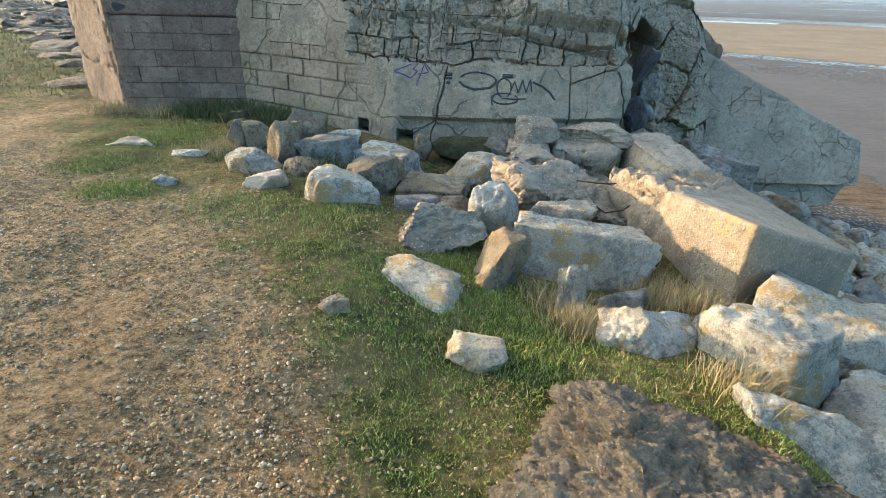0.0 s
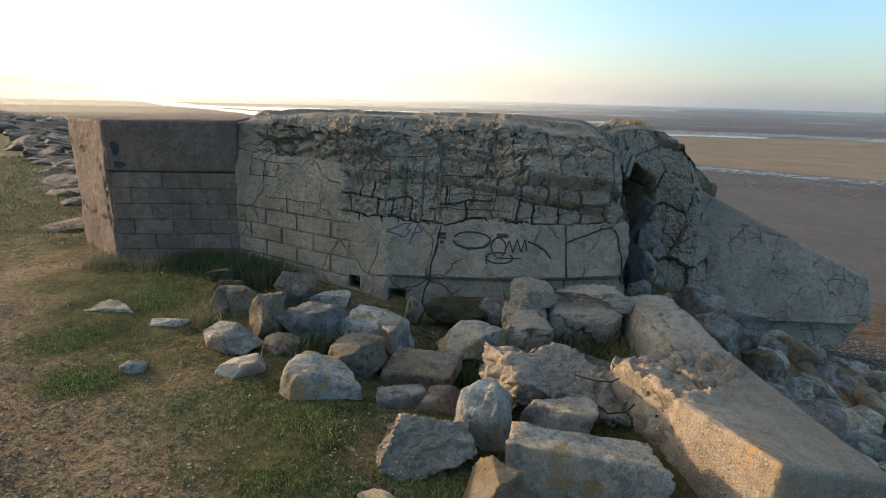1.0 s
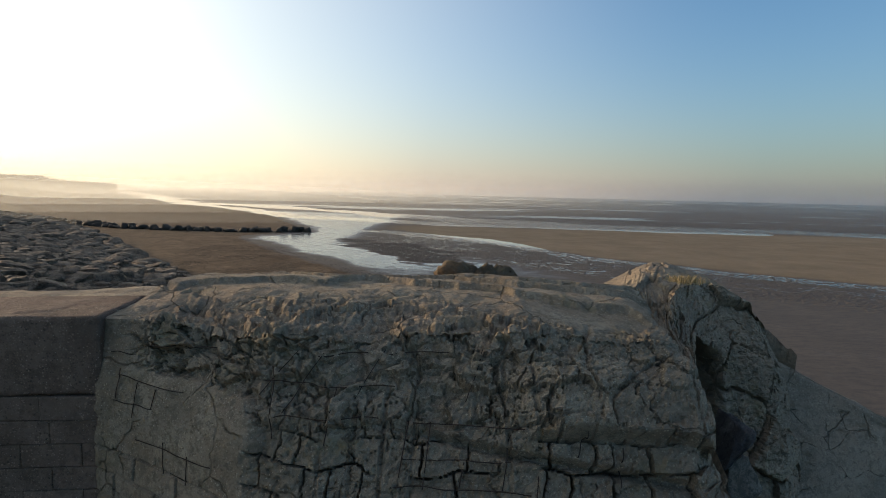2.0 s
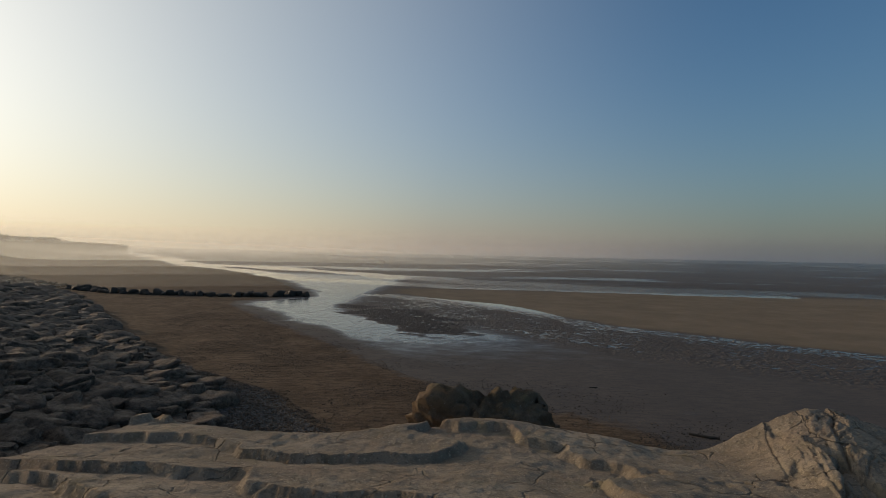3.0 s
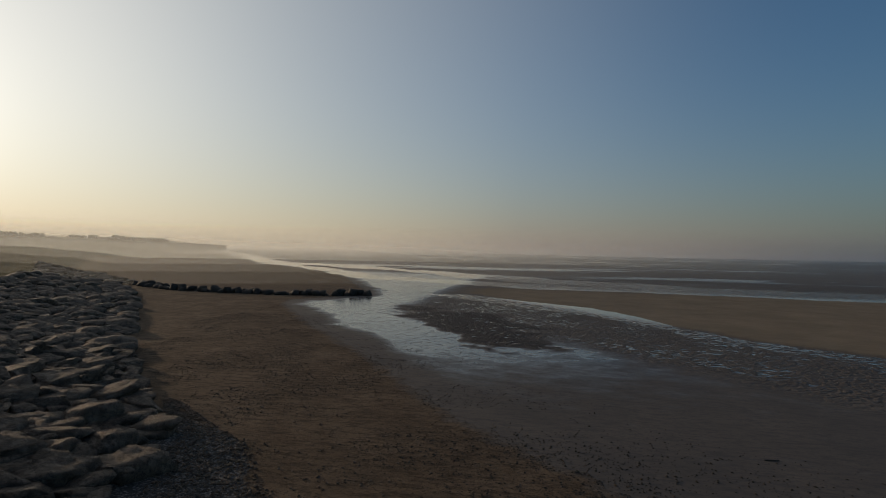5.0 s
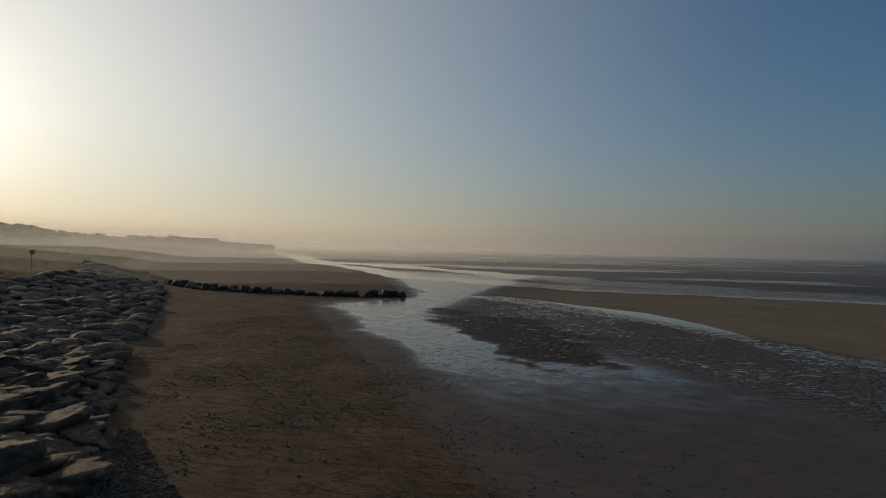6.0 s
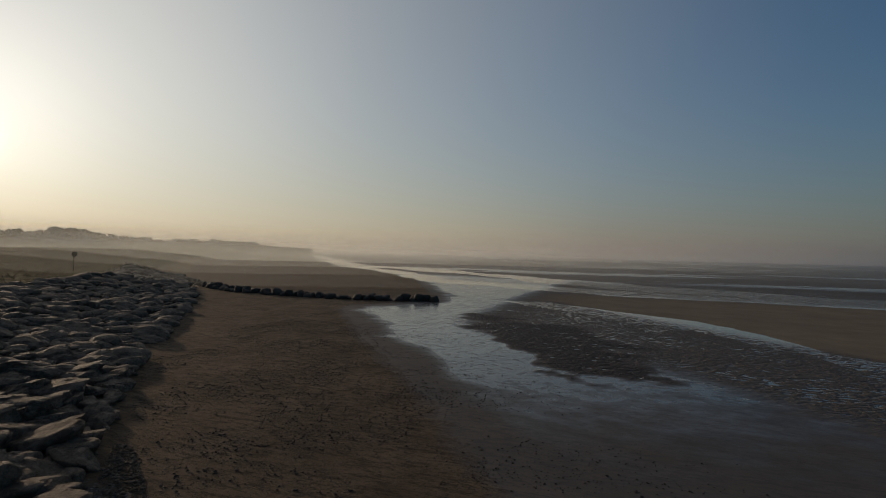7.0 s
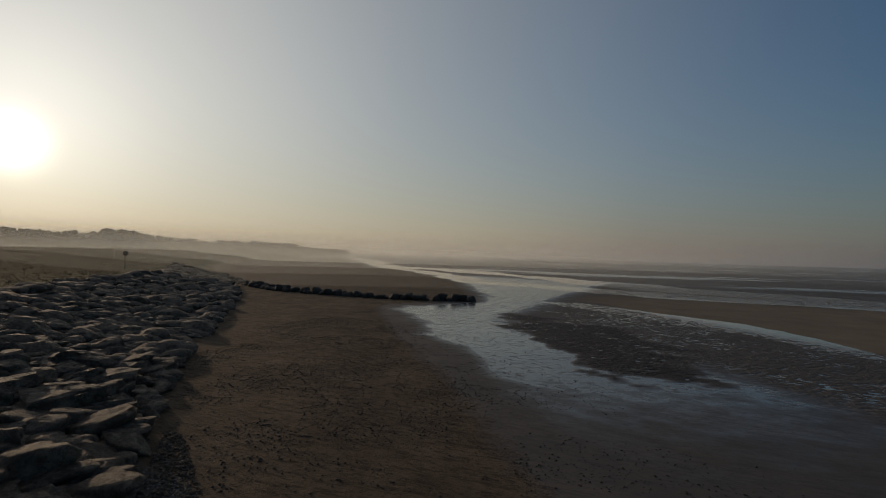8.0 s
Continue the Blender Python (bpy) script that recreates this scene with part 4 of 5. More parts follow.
def wall_piece(name, a, b, z0, z1, thick, seed, label="", step=0.03, rough=0.010, mat=None, slope=0.0):
    d = (b - a).normalized()
    back = Vector((-d.y, d.x, 0)) * thick
    q = [a, b, b + back, a + back]
    v, f = broken_block([(p.x, p.y) for p in q], (z1, z1 + slope, z1 + slope, z1), (z0,) * 4, step, rough, seed, 0.035, crack=0.9)
    return put(name, np_mesh(name, v, f), mat or CONCRETE_BLOCK, bunker, label)


wall_piece("lintel", WL, WR, 0.925, 1.565, 0.9, 11, "smooth concrete lintel with a dark damp streak", slope=0.03, rough=0.008)
wall_piece("backing_wall", WL + Vector((0.03, 0.022, 0)), WR + Vector((0, 0.022, 0)), -0.6, 0.925, 0.8, 12)
wall_piece("end_wall", WE, WL + Vector((0.0, 0.015, 0)), -0.7, 1.55, 0.8, 13, "crumbled end wall warmed by the low sun", rough=0.028)
v, f = broken_block([(-4.2, 7.3), (-2.45, 7.5), (-2.45, 9.1), (-4.9, 8.8)], (1.55, 1.585, 1.52, 1.46), (-2.5,) * 4, 0.09, 0.03, 14, 0.08)
put("roof_wing", np_mesh("roof_wing", v, f), CONCRETE, bunker)
v, f = broken_block([(-4.93, 7.98), (-4.1, 7.3), (-3.9, 8.9), (-4.95, 8.7)], (1.535, 1.553, 1.47, 1.45), (-2.5,) * 4, 0.09, 0.03, 15, 0.08)
put("roof_corner", np_mesh("roof_corner", v, f), CONCRETE, bunker)


v, f = broken_block([(-2.75, 8.9), (-2.35, 8.9), (-2.30, 11.75), (-2.70, 11.6)], (1.50, 1.60, 1.22, 1.15), (-2.6,) * 4, 0.06, 0.06, 16, 0.15)
put("side_wall", np_mesh("side_wall", v, f), CONCRETE, bunker)


def block_mesh(length, height, depth):
    bm = bmesh.new()
    bmesh.ops.create_cube(bm, size=1.0)
    bmesh.ops.scale(bm, vec=(length, depth, height), verts=bm.verts)
    bmesh.ops.bevel(bm, geom=bm.edges[:], offset=0.005, segments=1, affect="EDGES")
    me = bpy.data.meshes.new("block")
    bm.to_mesh(me)
    bm.free()
    me.materials.append(CONCRETE_BLOCK)
    return me


def lay_blocks():
    way = (WR - WL).normalized()
    turn = math.degrees(math.atan2(way.y, way.x))
    shared = {}
    rng = random.Random(4)
    total = (WR - WL).length
    for row in range(7):
        z = 0.925 - 0.2 * (row + 0.5)
        s = 0.02 + (0.16 if row == 0 else 0.0)
        cut = (0.47, 0.235)[row % 2] if row else 0.47
        while s < total - 0.06:
            length = min(cut, total - 0.01 - s)
            key = round(length, 2)
            if key not in shared:
                shared[key] = block_mesh(key - 0.006, 0.1945, 0.10)
            at = WL + way * (s + length / 2)
            out = Vector((way.y, -way.x, 0)) * rng.uniform(-0.008, 0.006)
            put("block", shared[key], None, bunker, at=pose(at.x + out.x, at.y + out.y + 0.045, z, rng.uniform(-0.4, 0.4), rng.uniform(-0.3, 0.3), turn))
            s += length
            cut = 0.47


# the lump that stands off the far edge of the roof
me = boulder_mesh("broken_roof_lump", (2.1, 1.3, 1.30), 77, 5, 22, 0.15)
put("broken_roof_lump", me, SEA_EDGE, bunker, "crumbled lump at the seaward edge", at=pose(0.85, 13.0, 0.12, 0, 0, 8))

# ---- fallen slabs ----
v, f = broken_block([(3.9, 9.75), (7.85, 9.35), (8.05, 10.9), (4.4, 11.6)], (0.98, -0.98, -1.25, 0.75), (-2.75, -2.15, -2.2, -2.75), 0.045, 0.040, 31, 0.10, (0, -0.0), 3.0)
bed = v[:, 2] + 1.86 - 0.035 * (v[:, 0] - 4.0) + 0.03 * fbm(v, 2.5, 3, 37)
v[:, 1] += 0.42 * (v[:, 2] + 1.4) + (0.16 * smooth(0.03, -0.03, bed) - 0.10 * (1 - smooth(0.0, 0.05, np.abs(bed)))) * smooth(10.6, 9.9, v[:, 1])
head_c = smooth(5.0, 4.3, v[:, 0] + 0.3 * fbm(v, 1.8, 3, 36))
jc, wc = cells(v[:, 0] + 0.12 * fbm(v, 5, 2, 34), 1.3 * v[:, 2] + 0.5 * v[:, 1], 0.42, 35)
v[:, 1] -= head_c * (0.10 * wc - 0.16 * (1 - smooth(0.0, 0.05, jc)))
v[:, 2] += head_c * (0.06 * wc - 0.10 * (1 - smooth(0.0, 0.05, jc)))
v[:, 0] -= smooth(5.6, 7.6, v[:, 0]) * (0.9 * np.clip(-1.72 - v[:, 2], 0, 1) + 0.12 * fbm(v, 1.6, 3, 39))
tagged(put("fallen_roof_slab", np_mesh("fallen_roof_slab", v, f), GREY_CONCRETE), "huge grey concrete slab tipped towards the beach", "concrete slab")

v, f = broken_block([(1.87, 2.74), (2.78, 3.04), (2.58, 4.55), (1.42, 4.05)], (0.20, -0.11, -0.06, 0.13), (-0.95,) * 4, 0.02, 0.008, 32, 0.04, (0, 0), 4.0)
ruin_a = smooth(3.40, 3.55, v[:, 1] - 0.75 * (v[:, 0] - 1.7) + 0.3 * fbm(v, 2.6, 4, 45)) * smooth(-0.5, -0.2, v[:, 2])
ja, wa = cells(v[:, 0] + 0.06 * fbm(v, 8, 2, 46), v[:, 1] + 0.7 * v[:, 2], 0.19, 47)
v[:, 2] += ruin_a * (0.02 + 0.03 * wa + 0.05 * fbm(v, 8, 4, 48, 0.7) - 0.06 * np.abs(fbm(v, 15, 3, 50)) - 0.05 * (1 - smooth(0.0, 0.03, ja)))
v[:, 0] -= ruin_a * (0.02 * wa + 0.05 * fbm(v, 6, 4, 49))
slab = tagged(put("fallen_slab", np_mesh("fallen_slab", v, f), CONCRETE_SLAB), "tipped pale concrete slab with orange lichen, sunlit on one face", "concrete slab")
v, f = broken_block([(2.16, 4.70), (2.74, 4.42), (2.62, 5.85), (2.02, 5.75)], (-0.08, -0.16, 0.02, 0.0), (-0.9,) * 4, 0.022, 0.05, 33, 0.16, (0, 0), 0.6)
tagged(put("broken_slab", np_mesh("broken_slab", v, f), RUBBLE), "cracked rough concrete slab beside the bunker", "concrete slab")
v, f = broken_block([(0.74, 5.02), (1.20, 5.00), (1.24, 5.76), (0.78, 5.78)], (-0.11, -0.1, -0.06, -0.08), (-0.8,) * 4, 0.02, 0.05, 34, 0.16, (0, 0), 0.4)
tagged(put("concrete_ledge", np_mesh("concrete_ledge", v, f), RUBBLE), "square broken concrete block at the foot of the bunker", "concrete slab")
v, f = broken_block([(1.22, 5.44), (1.96, 5.40), (1.96, 5.86), (1.22, 5.84)], (-0.13, -0.12, -0.05, -0.07), (-0.8,) * 4, 0.022, 0.055, 35, 0.12, (0, 0), 0.4)
tagged(put("concrete_ledge", np_mesh("concrete_ledge", v, f), RUBBLE), "low crumbled concrete ledge behind the grassy hollow", "concrete slab")

# ---- the rocks before the bunker ----
boulder(-0.74, 3.98, -0.34, 0.54, 0.44, 0.36, 10, 101, "pale", "white and blue-grey boulder at the edge of the turf", facets=7)
boulder(-0.56, 4.45, -0.38, 0.46, 0.36, 0.36, 40, 102, "brown", "rounded brown-grey boulder among the rubble", boxy=0.7)
boulder(-0.10, 2.62, -0.285, 0.60, 0.40, 0.17, -25, 103, "pale", "flat pale stone sunk in turf", (12, 0), boxy=0.6)
boulder(0.22, 1.98, -0.205, 0.27, 0.20, 0.105, -15, 104, "pale", "small white stone lying on grass", boxy=0.66)
boulder(-1.48, 4.92, -0.26, 0.32, 0.30, 0.42, 60, 105, "brown", "upright ochre-brown boulder among grey stones", (0, 12))
boulder(-1.05, 5.10, -0.36, 0.60, 0.42, 0.34, 5, 106, "blue", "blue-grey boulder below the wall", facets=8)
boulder(-1.72, 4.66, -0.22, 0.56, 0.30, 0.20, -22, 107, "pale", "long low grey stone beside turf", (0, 8))
boulder(-2.06, 5.38, -0.22, 0.18, 0.16, 0.28, 20, 108, "blue", "small pointed grey stone near herbs")
boulder(-1.87, 5.46, -0.24, 0.34, 0.30, 0.28, 15, 109, "brown", "reddish grey stone among the rubble")
boulder(-1.43, 5.78, -0.30, 0.46, 0.36, 0.40, 30, 110, "brown", "rounded brown boulder leaning on the wall")
boulder(-1.05, 5.78, -0.26, 0.42, 0.22, 0.16, -4, 111, "pale", "narrow grey stone slab under the wall")
boulder(-0.48, 5.24, -0.38, 0.70, 0.46, 0.23, -8, 112, "pale", "flat light grey stone slab", (4, 5), boxy=0.6)
v, f = broken_block([(-0.34, 4.28), (0.22, 4.26), (0.34, 4.66), (-0.24, 4.74)], (-0.20, -0.22, -0.20, -0.18), (-0.34, -0.36, -0.35, -0.33), 0.014, 0.014, 36, 0.025, (0, 0), 0.3)
tagged(put("flat_slab", np_mesh("flat_slab", v, f), BROWN_STONE), "flat brown-topped slab lying across other stones", "rock", "rocks fallen before the bunker")
boulder(0.40, 5.02, -0.46, 0.62, 0.40, 0.31, -20, 114, "pale", "grey boulder among dark herbs")
boulder(-0.14, 5.62, -0.34, 0.20, 0.18, 0.26, 45, 115, "brown", "small brown stone beside the wall's niche")
boulder(0.34, 5.72, -0.42, 0.72, 0.34, 0.25, 2, 116, "moss", "low mossy concrete piece at the wall's foot")
boulder(1.06, 5.62, -0.16, 0.46, 0.38, 0.29, 12, 117, "rubble", "broken concrete block with ochre face resting on the ledge", rough=0.06, facets=14, boxy=0.72)
boulder(1.66, 5.72, -0.24, 0.92, 0.46, 0.30, -4, 118, "rubble", "broken concrete piece resting on the ledge", rough=0.09, facets=24, pitted=0.10)
boulder(-0.17, 3.96, -0.42, 0.36, 0.30, 0.26, 20, 120, "blue", "dark grey stone under a flat slab")
boulder(0.02, 3.28, -0.36, 0.62, 0.46, 0.38, 20, 121, "rubble", "rough grey conglomerate boulder beside turf", sub=6, rough=0.06, pitted=0.06)
boulder(0.17, 3.95, -0.42, 0.42, 0.30, 0.24, 0, 122, "brown", "flat brown stone among the rubble")
boulder(0.46, 3.66, -0.42, 0.50, 0.44, 0.46, 35, 123, "pale", "white angular boulder in sunlight")
boulder(0.97, 3.72, -0.44, 0.48, 0.30, 0.34, -12, 124, "pale", "pale grey stone block among boulders")
boulder(1.00, 3.18, -0.50, 0.90, 0.40, 0.45, -6, 125, "pale", "long blue-white stone block", facets=6, boxy=0.58)
boulder(0.40, 2.85, -0.38, 0.36, 0.34, 0.40, 15, 126, "brown", "ochre and white boulder")
boulder(0.81, 2.60, -0.38, 0.21, 0.18, 0.36, 10, 127, "pale", "upright white stone with lichen")
boulder(1.16, 2.70, -0.42, 0.34, 0.24, 0.18, -4, 128, "blue", "flat grey stone among dry grass")
boulder(1.11, 2.24, -0.50, 0.47, 0.42, 0.42, -10, 129, "pale", "white boulder with orange lichen")
boulder(1.71, 2.16, -0.72, 0.70, 0.56, 0.66, 25, 130, "pale", "large angular white boulder with lichen", facets=7)
boulder(2.36, 2.40, -0.80, 1.05, 0.66, 0.66, -18, 131, "pale", "large pale slab-like boulder", boxy=0.62)
boulder(1.58, 1.46, -0.68, 0.84, 0.44, 0.56, -48, 132, "pale", "long cream-coloured boulder on the slope")
boulder(2.18, 1.84, -0.84, 0.62, 0.50, 0.50, -20, 133, "pale", "white boulder on the slope")
boulder(2.06, 1.42, -0.85, 0.46, 0.34, 0.40, -30, 134, "pale", "pale stone on the slope")
boulder(0.84, 1.17, -0.36, 1.08, 0.90, 0.37, -25, 137, "old", "large crumbly conglomerate lump of old concrete", sub=7, rough=0.07, facets=30, flat=0.72, pitted=0.085)
boulder(1.06, 4.08, -0.46, 1.14, 0.58, 0.54, -6, 136, "rubble", "broken rough head of the fallen slab", sub=6, rough=0.07, facets=20, pitted=0.05)
boulder(-2.46, 5.14, -0.28, 0.38, 0.22, 0.12, 10, 137, "pale", "flat pale stone sunk in the path")
boulder(-3.16, 5.42, -0.33, 0.60, 0.26, 0.17, -4, 138, "pale", "flat pale stone in the path")
boulder(-2.24, 4.16, -0.23, 0.17, 0.17, 0.13, 30, 139, "pale", "small stone sunk in the path")
boulder(-2.36, 6.20, -0.24, 0.34, 0.24, 0.22, 0, 140, "moss", "mossy stone near the wall")
boulder(-2.15, 5.85, -0.24, 0.30, 0.24, 0.22, 0, 150, "moss", "mossy stone near the wall")
boulder(-1.42, 4.14, -0.24, 0.38, 0.22, 0.18, 12, 141, "rubble", "rough stone sunk in turf")
boulder(-1.22, 4.62, -0.28, 0.34, 0.24, 0.20, 0, 142, "brown", "low brown stone in the turf")
boulder(-0.49, 2.26, -0.17, 0.15, 0.13, 0.11, 0, 143, "brown", "small brown stone in the grass")
boulder(-0.54, 3.48, -0.27, 0.28, 0.14, 0.12, 3, 144, "brown", "small flat stone in the grass")
boulder(0.68, 5.72, -0.36, 0.30, 0.22, 0.22, 0, 145, "blue", "small grey stone at the wall's foot")
boulder(-0.30, 4.95, -0.36, 0.30, 0.26, 0.26, 70, 146, "blue", "grey stone among the rubble")
boulder(0.62, 4.45, -0.50, 0.30, 0.26, 0.26, 70, 147, "blue", "grey stone in the hollow")
# in the gap between bunker and tipped slab
boulder(3.02, 7.75, -0.02, 0.34, 0.30, 0.33, 10, 151, "blue", "rounded blue-grey stone wedged in the gap")
boulder(2.78, 7.45, -0.62, 0.34, 0.30, 0.62, 20, 152, "slate", "tall dark blue stone standing in the gap", (0, 8))
boulder(2.70, 6.95, -0.62, 0.30, 0.30, 0.34, 50, 153, "blue", "blue-grey stone in the gap")
boulder(2.72, 7.70, 0.05, 0.16, 0.44, 0.62, 0, 156, "slate", "dark slab of stone leaning in the gap", (0, 24))
boulder(2.98, 7.85, -0.32, 0.42, 0.30, 0.28, -20, 158, "blue", "flat blue-grey stone wedged in the gap", (0, 18))
boulder(3.95, 7.50, -1.35, 1.05, 0.85, 0.75, -14, 154, "blue", "large dark blue-grey block below the slab", (14, 10), facets=7)
boulder(3.5, 6.5, -1.2, 0.7, 0.6, 0.6, 30, 157, "blue", "blue-grey block on the slope")
boulder(4.45, 6.75, -1.75, 0.70, 0.60, 0.65, 20, 155, "brown", "brown stone below the slab")


# ---- loose stones on the seaward slope ----
def slope_rocks():
    rng = random.Random(11)
    shared = [boulder_mesh("rock", (1, 1, 1), 300 + i, 3, 13, 0.05) for i in range(8)]
    mats = [BLUE_STONE, LIMESTONE, BROWN_STONE]
    for m_, me in enumerate(shared):
        me.materials.append(mats[m_ % 3])
    laid = 0
    for i in range(14):
        for j in range(26):
            x, y = 2.75 + i * 0.46 + rng.uniform(-0.18, 0.18), 0.2 + j * 0.40 + rng.uniform(-0.16, 0.16)
            d = float(line_distance(np.array([x]), np.array([y]), FOOT)[0])
            if not 0.1 < d < 3.6 or (x < 2.95 and 2.6 < y < 6) or (3.6 < x and y > 9.2) or (x < 4.6 and 6.9 < y):
                continue
            s = rng.uniform(0.42, 0.75)
            ob = put("rock", shared[rng.randrange(8)], None, at=pose(x, y, height_at(x, y) - 0.16, rng.uniform(-18, 18), rng.uniform(-18, 18), rng.uniform(0, 360)) @ Matrix.Diagonal((s, s * rng.uniform(0.6, 0.9), s * rng.uniform(0.5, 0.75), 1)))
            tagged(ob, "angular rock on the slope down to the beach", "rock", "rocks on the seaward slope")
            laid += 1
    return laid


slope_rocks()


# ---- riprap along the coast ----
INLAND = [(-4.6, 7.2), (-6.3, 9.3), (-10.5, 14.8), (-16.0, 21.6), (-21.5, 27.8), (-33.0, 38.5), (-42.0, 49.0), (-56.0, 66.0), (-92.0, 100.0)]


def riprap():
    rng = random.Random(5)
    shared = [boulder_mesh("riprap_stone", (1, 1, 1), 400 + i, 3, 9, 0.04, 0.55) for i in range(10)]
    for me in shared:
        me.materials.append(RIPRAP)
    spots = []
    for x0, x1, y0, y1, pitch in ((-36.0, 5.0, 9.0, 42.0, 0.56), (-84.0, -14.0, 42.0, 92.0, 0.95)):
        gx, gy = np.meshgrid(np.arange(x0, x1, pitch), np.arange(y0, y1, pitch * 0.85), indexing="ij")
        gx, gy = gx.ravel() + np.array([rng.uniform(-0.2, 0.2) for _ in range(gx.size)]), gy.ravel() + np.array([rng.uniform(-0.2, 0.2) for _ in range(gx.size)])
        d = line_distance(gx, gy, FOOT)
        shore = line_distance(gx, gy, INLAND)
        for x, y, o, w in zip(gx, gy, d, shore):
            if 0.35 < o and w < 0.1 and not (x > -5.6 and y < 9.6) and not (x > -3.1 and y < 12.4) and not (x > -2 and y < 13.2):
                spots.append((x, y, rng.choice((0.6, 0.75, 0.9, 1.1, 1.4)) * rng.uniform(0.85, 1.1) * (pitch / 0.56) ** 0.35, rng.uniform(0, 360), rng.gauss(0, 4 + 5 * (y > 17)), rng.gauss(0, 4 + 5 * (y > 17)), rng.randrange(10)))
    arr = np.array(spots)
    hz = ground_height(arr[:, 0], arr[:, 1])[0]
    order = np.argsort(np.hypot(arr[:, 0] + 9.0, arr[:, 1] - 25.0))
    base = [np.array([v.co[:] for v in me.vertices]) for me in shared]
    face = np.array([p.vertices[:] for p in shared[0].polygons])
    allv, allf, count = [], [], 0
    small, small_f = ico(2)
    for rank, i in enumerate(order):
        x, y, s, turn, rx, ry, k = spots[i]
        m = pose(x, y, hz[i] - (0.12 + 0.10 * (y < 18)) * s, rx, ry, turn) @ Matrix.Diagonal((s * 1.1, s * (0.62 + 0.04 * k), s * (0.30 + 0.02 * k) * (0.7 if y < 17 else 1.0), 1))
        if rank < 290:
            tagged(put("riprap_stone", shared[k], None, at=m), "angular grey-brown armour stone on the sea slope", "rock", "armour stones on the sea slope")
        else:
            mm = np.array(m)
            if rank < 750:
                v, f = base[k], face
            else:
                v, f = small * np.array([0.5, 0.5, 0.5]) * (1 + 0.25 * vnoise(small * 1.3 + rank, rank % 50)[:, None]) + np.array([0, 0, 0.5]), small_f
            allv.append(v @ mm[:3, :3].T + mm[:3, 3])
            allf.append(f + count)
            count += len(v)
    me = np_mesh("riprap", np.vstack(allv), np.vstack(allf), False)
    tagged(put("riprap", me, RIPRAP), "bank of grey armour stones along the dune foot", "rocks", kind="stuff")


riprap()


# ---- groyne ----
def groyne():
    g = tagged(new("groyne"), "low row of dark weed-covered boulders across the beach", "groyne")
    rng = random.Random(8)
    shared = [boulder_mesh("groyne_stone", (1, 1, 1), 500 + i, 2, 12, 0.08) for i in range(5)]
    for me in shared:
        me.materials.append(WOOD)
    line = np.array([(-17.9, 71.2), (-26.0, 69.0), (-34.0, 69.0), (-41.5, 70.2), (-50.0, 74.5), (-63.0, 83.6), (-76.0, 89.5)])
    run = np.concatenate([[0], np.cumsum(np.hypot(*np.diff(line, axis=0).T))])
    for i in range(190):
        t = (i + rng.uniform(-0.3, 0.3)) / 190
        x, y = np.interp(t * run[-1], run, line[:, 0]), np.interp(t * run[-1], run, line[:, 1])
        s = rng.uniform(0.5, 1.15) * (1 - 0.15 * t)
        put("groyne_stone", shared[rng.randrange(5)], None, g, at=pose(x, y + rng.uniform(-0.7, 0.7), height_at(x, y) - 0.22, rng.uniform(-14, 14), rng.uniform(-14, 14), rng.uniform(0, 360)) @ Matrix.Diagonal((s * 1.1, s, s * rng.uniform(0.6, 1.0), 1)))


groyne()


# ---- reinforcement and painted marks on the front ----
def tube(points, radius, sides=6, flat=1.0):
    """A round bar through places."""
    pts = np.array(points, float)
    t = np.gradient(pts, axis=0)
    t /= np.maximum(np.linalg.norm(t, axis=1, keepdims=True), 1e-9)
    up = np.cross(t, np.array([0.0, -1.0, 0.3]))
    up /= np.maximum(np.linalg.norm(up, axis=1, keepdims=True), 1e-9)
    out = np.cross(up, t)
    ring = np.linspace(0, 2 * math.pi, sides, endpoint=False)
    v = (pts[:, None, :] + radius * (np.cos(ring)[None, :, None] * up[:, None, :] + flat * np.sin(ring)[None, :, None] * out[:, None, :])).reshape(-1, 3)
    f = [[i * sides + k, i * sides + (k + 1) % sides, (i + 1) * sides + (k + 1) % sides, (i + 1) * sides + k] for i in range(len(pts) - 1) for k in range(sides)]
    return v, np.array(f)


for bent in ([(1.10, 3.86, 0.06), (1.22, 3.74, 0.085), (1.32, 3.74, 0.08), (1.40, 3.84, 0.05)], [(1.22, 3.80, -0.10), (1.30, 3.68, -0.13), (1.42, 3.66, -0.10), (1.50, 3.74, -0.09)]):
    v, f = tube(bent, 0.006, 8)
    put("reinforcing_bar", np_mesh("reinforcing_bar", v, f), RUST, slab, "bent rusty steel bar")


def on_front(x, z, off):
    return surface(np.asarray(x, float), np.asarray(z, float), off)


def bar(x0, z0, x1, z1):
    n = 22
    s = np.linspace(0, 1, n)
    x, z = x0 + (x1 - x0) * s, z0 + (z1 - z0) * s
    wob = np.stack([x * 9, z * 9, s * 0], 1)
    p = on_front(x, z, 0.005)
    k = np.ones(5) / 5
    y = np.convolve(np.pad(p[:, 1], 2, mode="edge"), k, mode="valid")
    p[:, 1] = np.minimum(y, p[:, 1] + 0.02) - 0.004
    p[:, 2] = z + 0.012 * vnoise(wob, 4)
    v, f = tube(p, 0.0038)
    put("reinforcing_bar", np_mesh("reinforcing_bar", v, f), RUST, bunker)


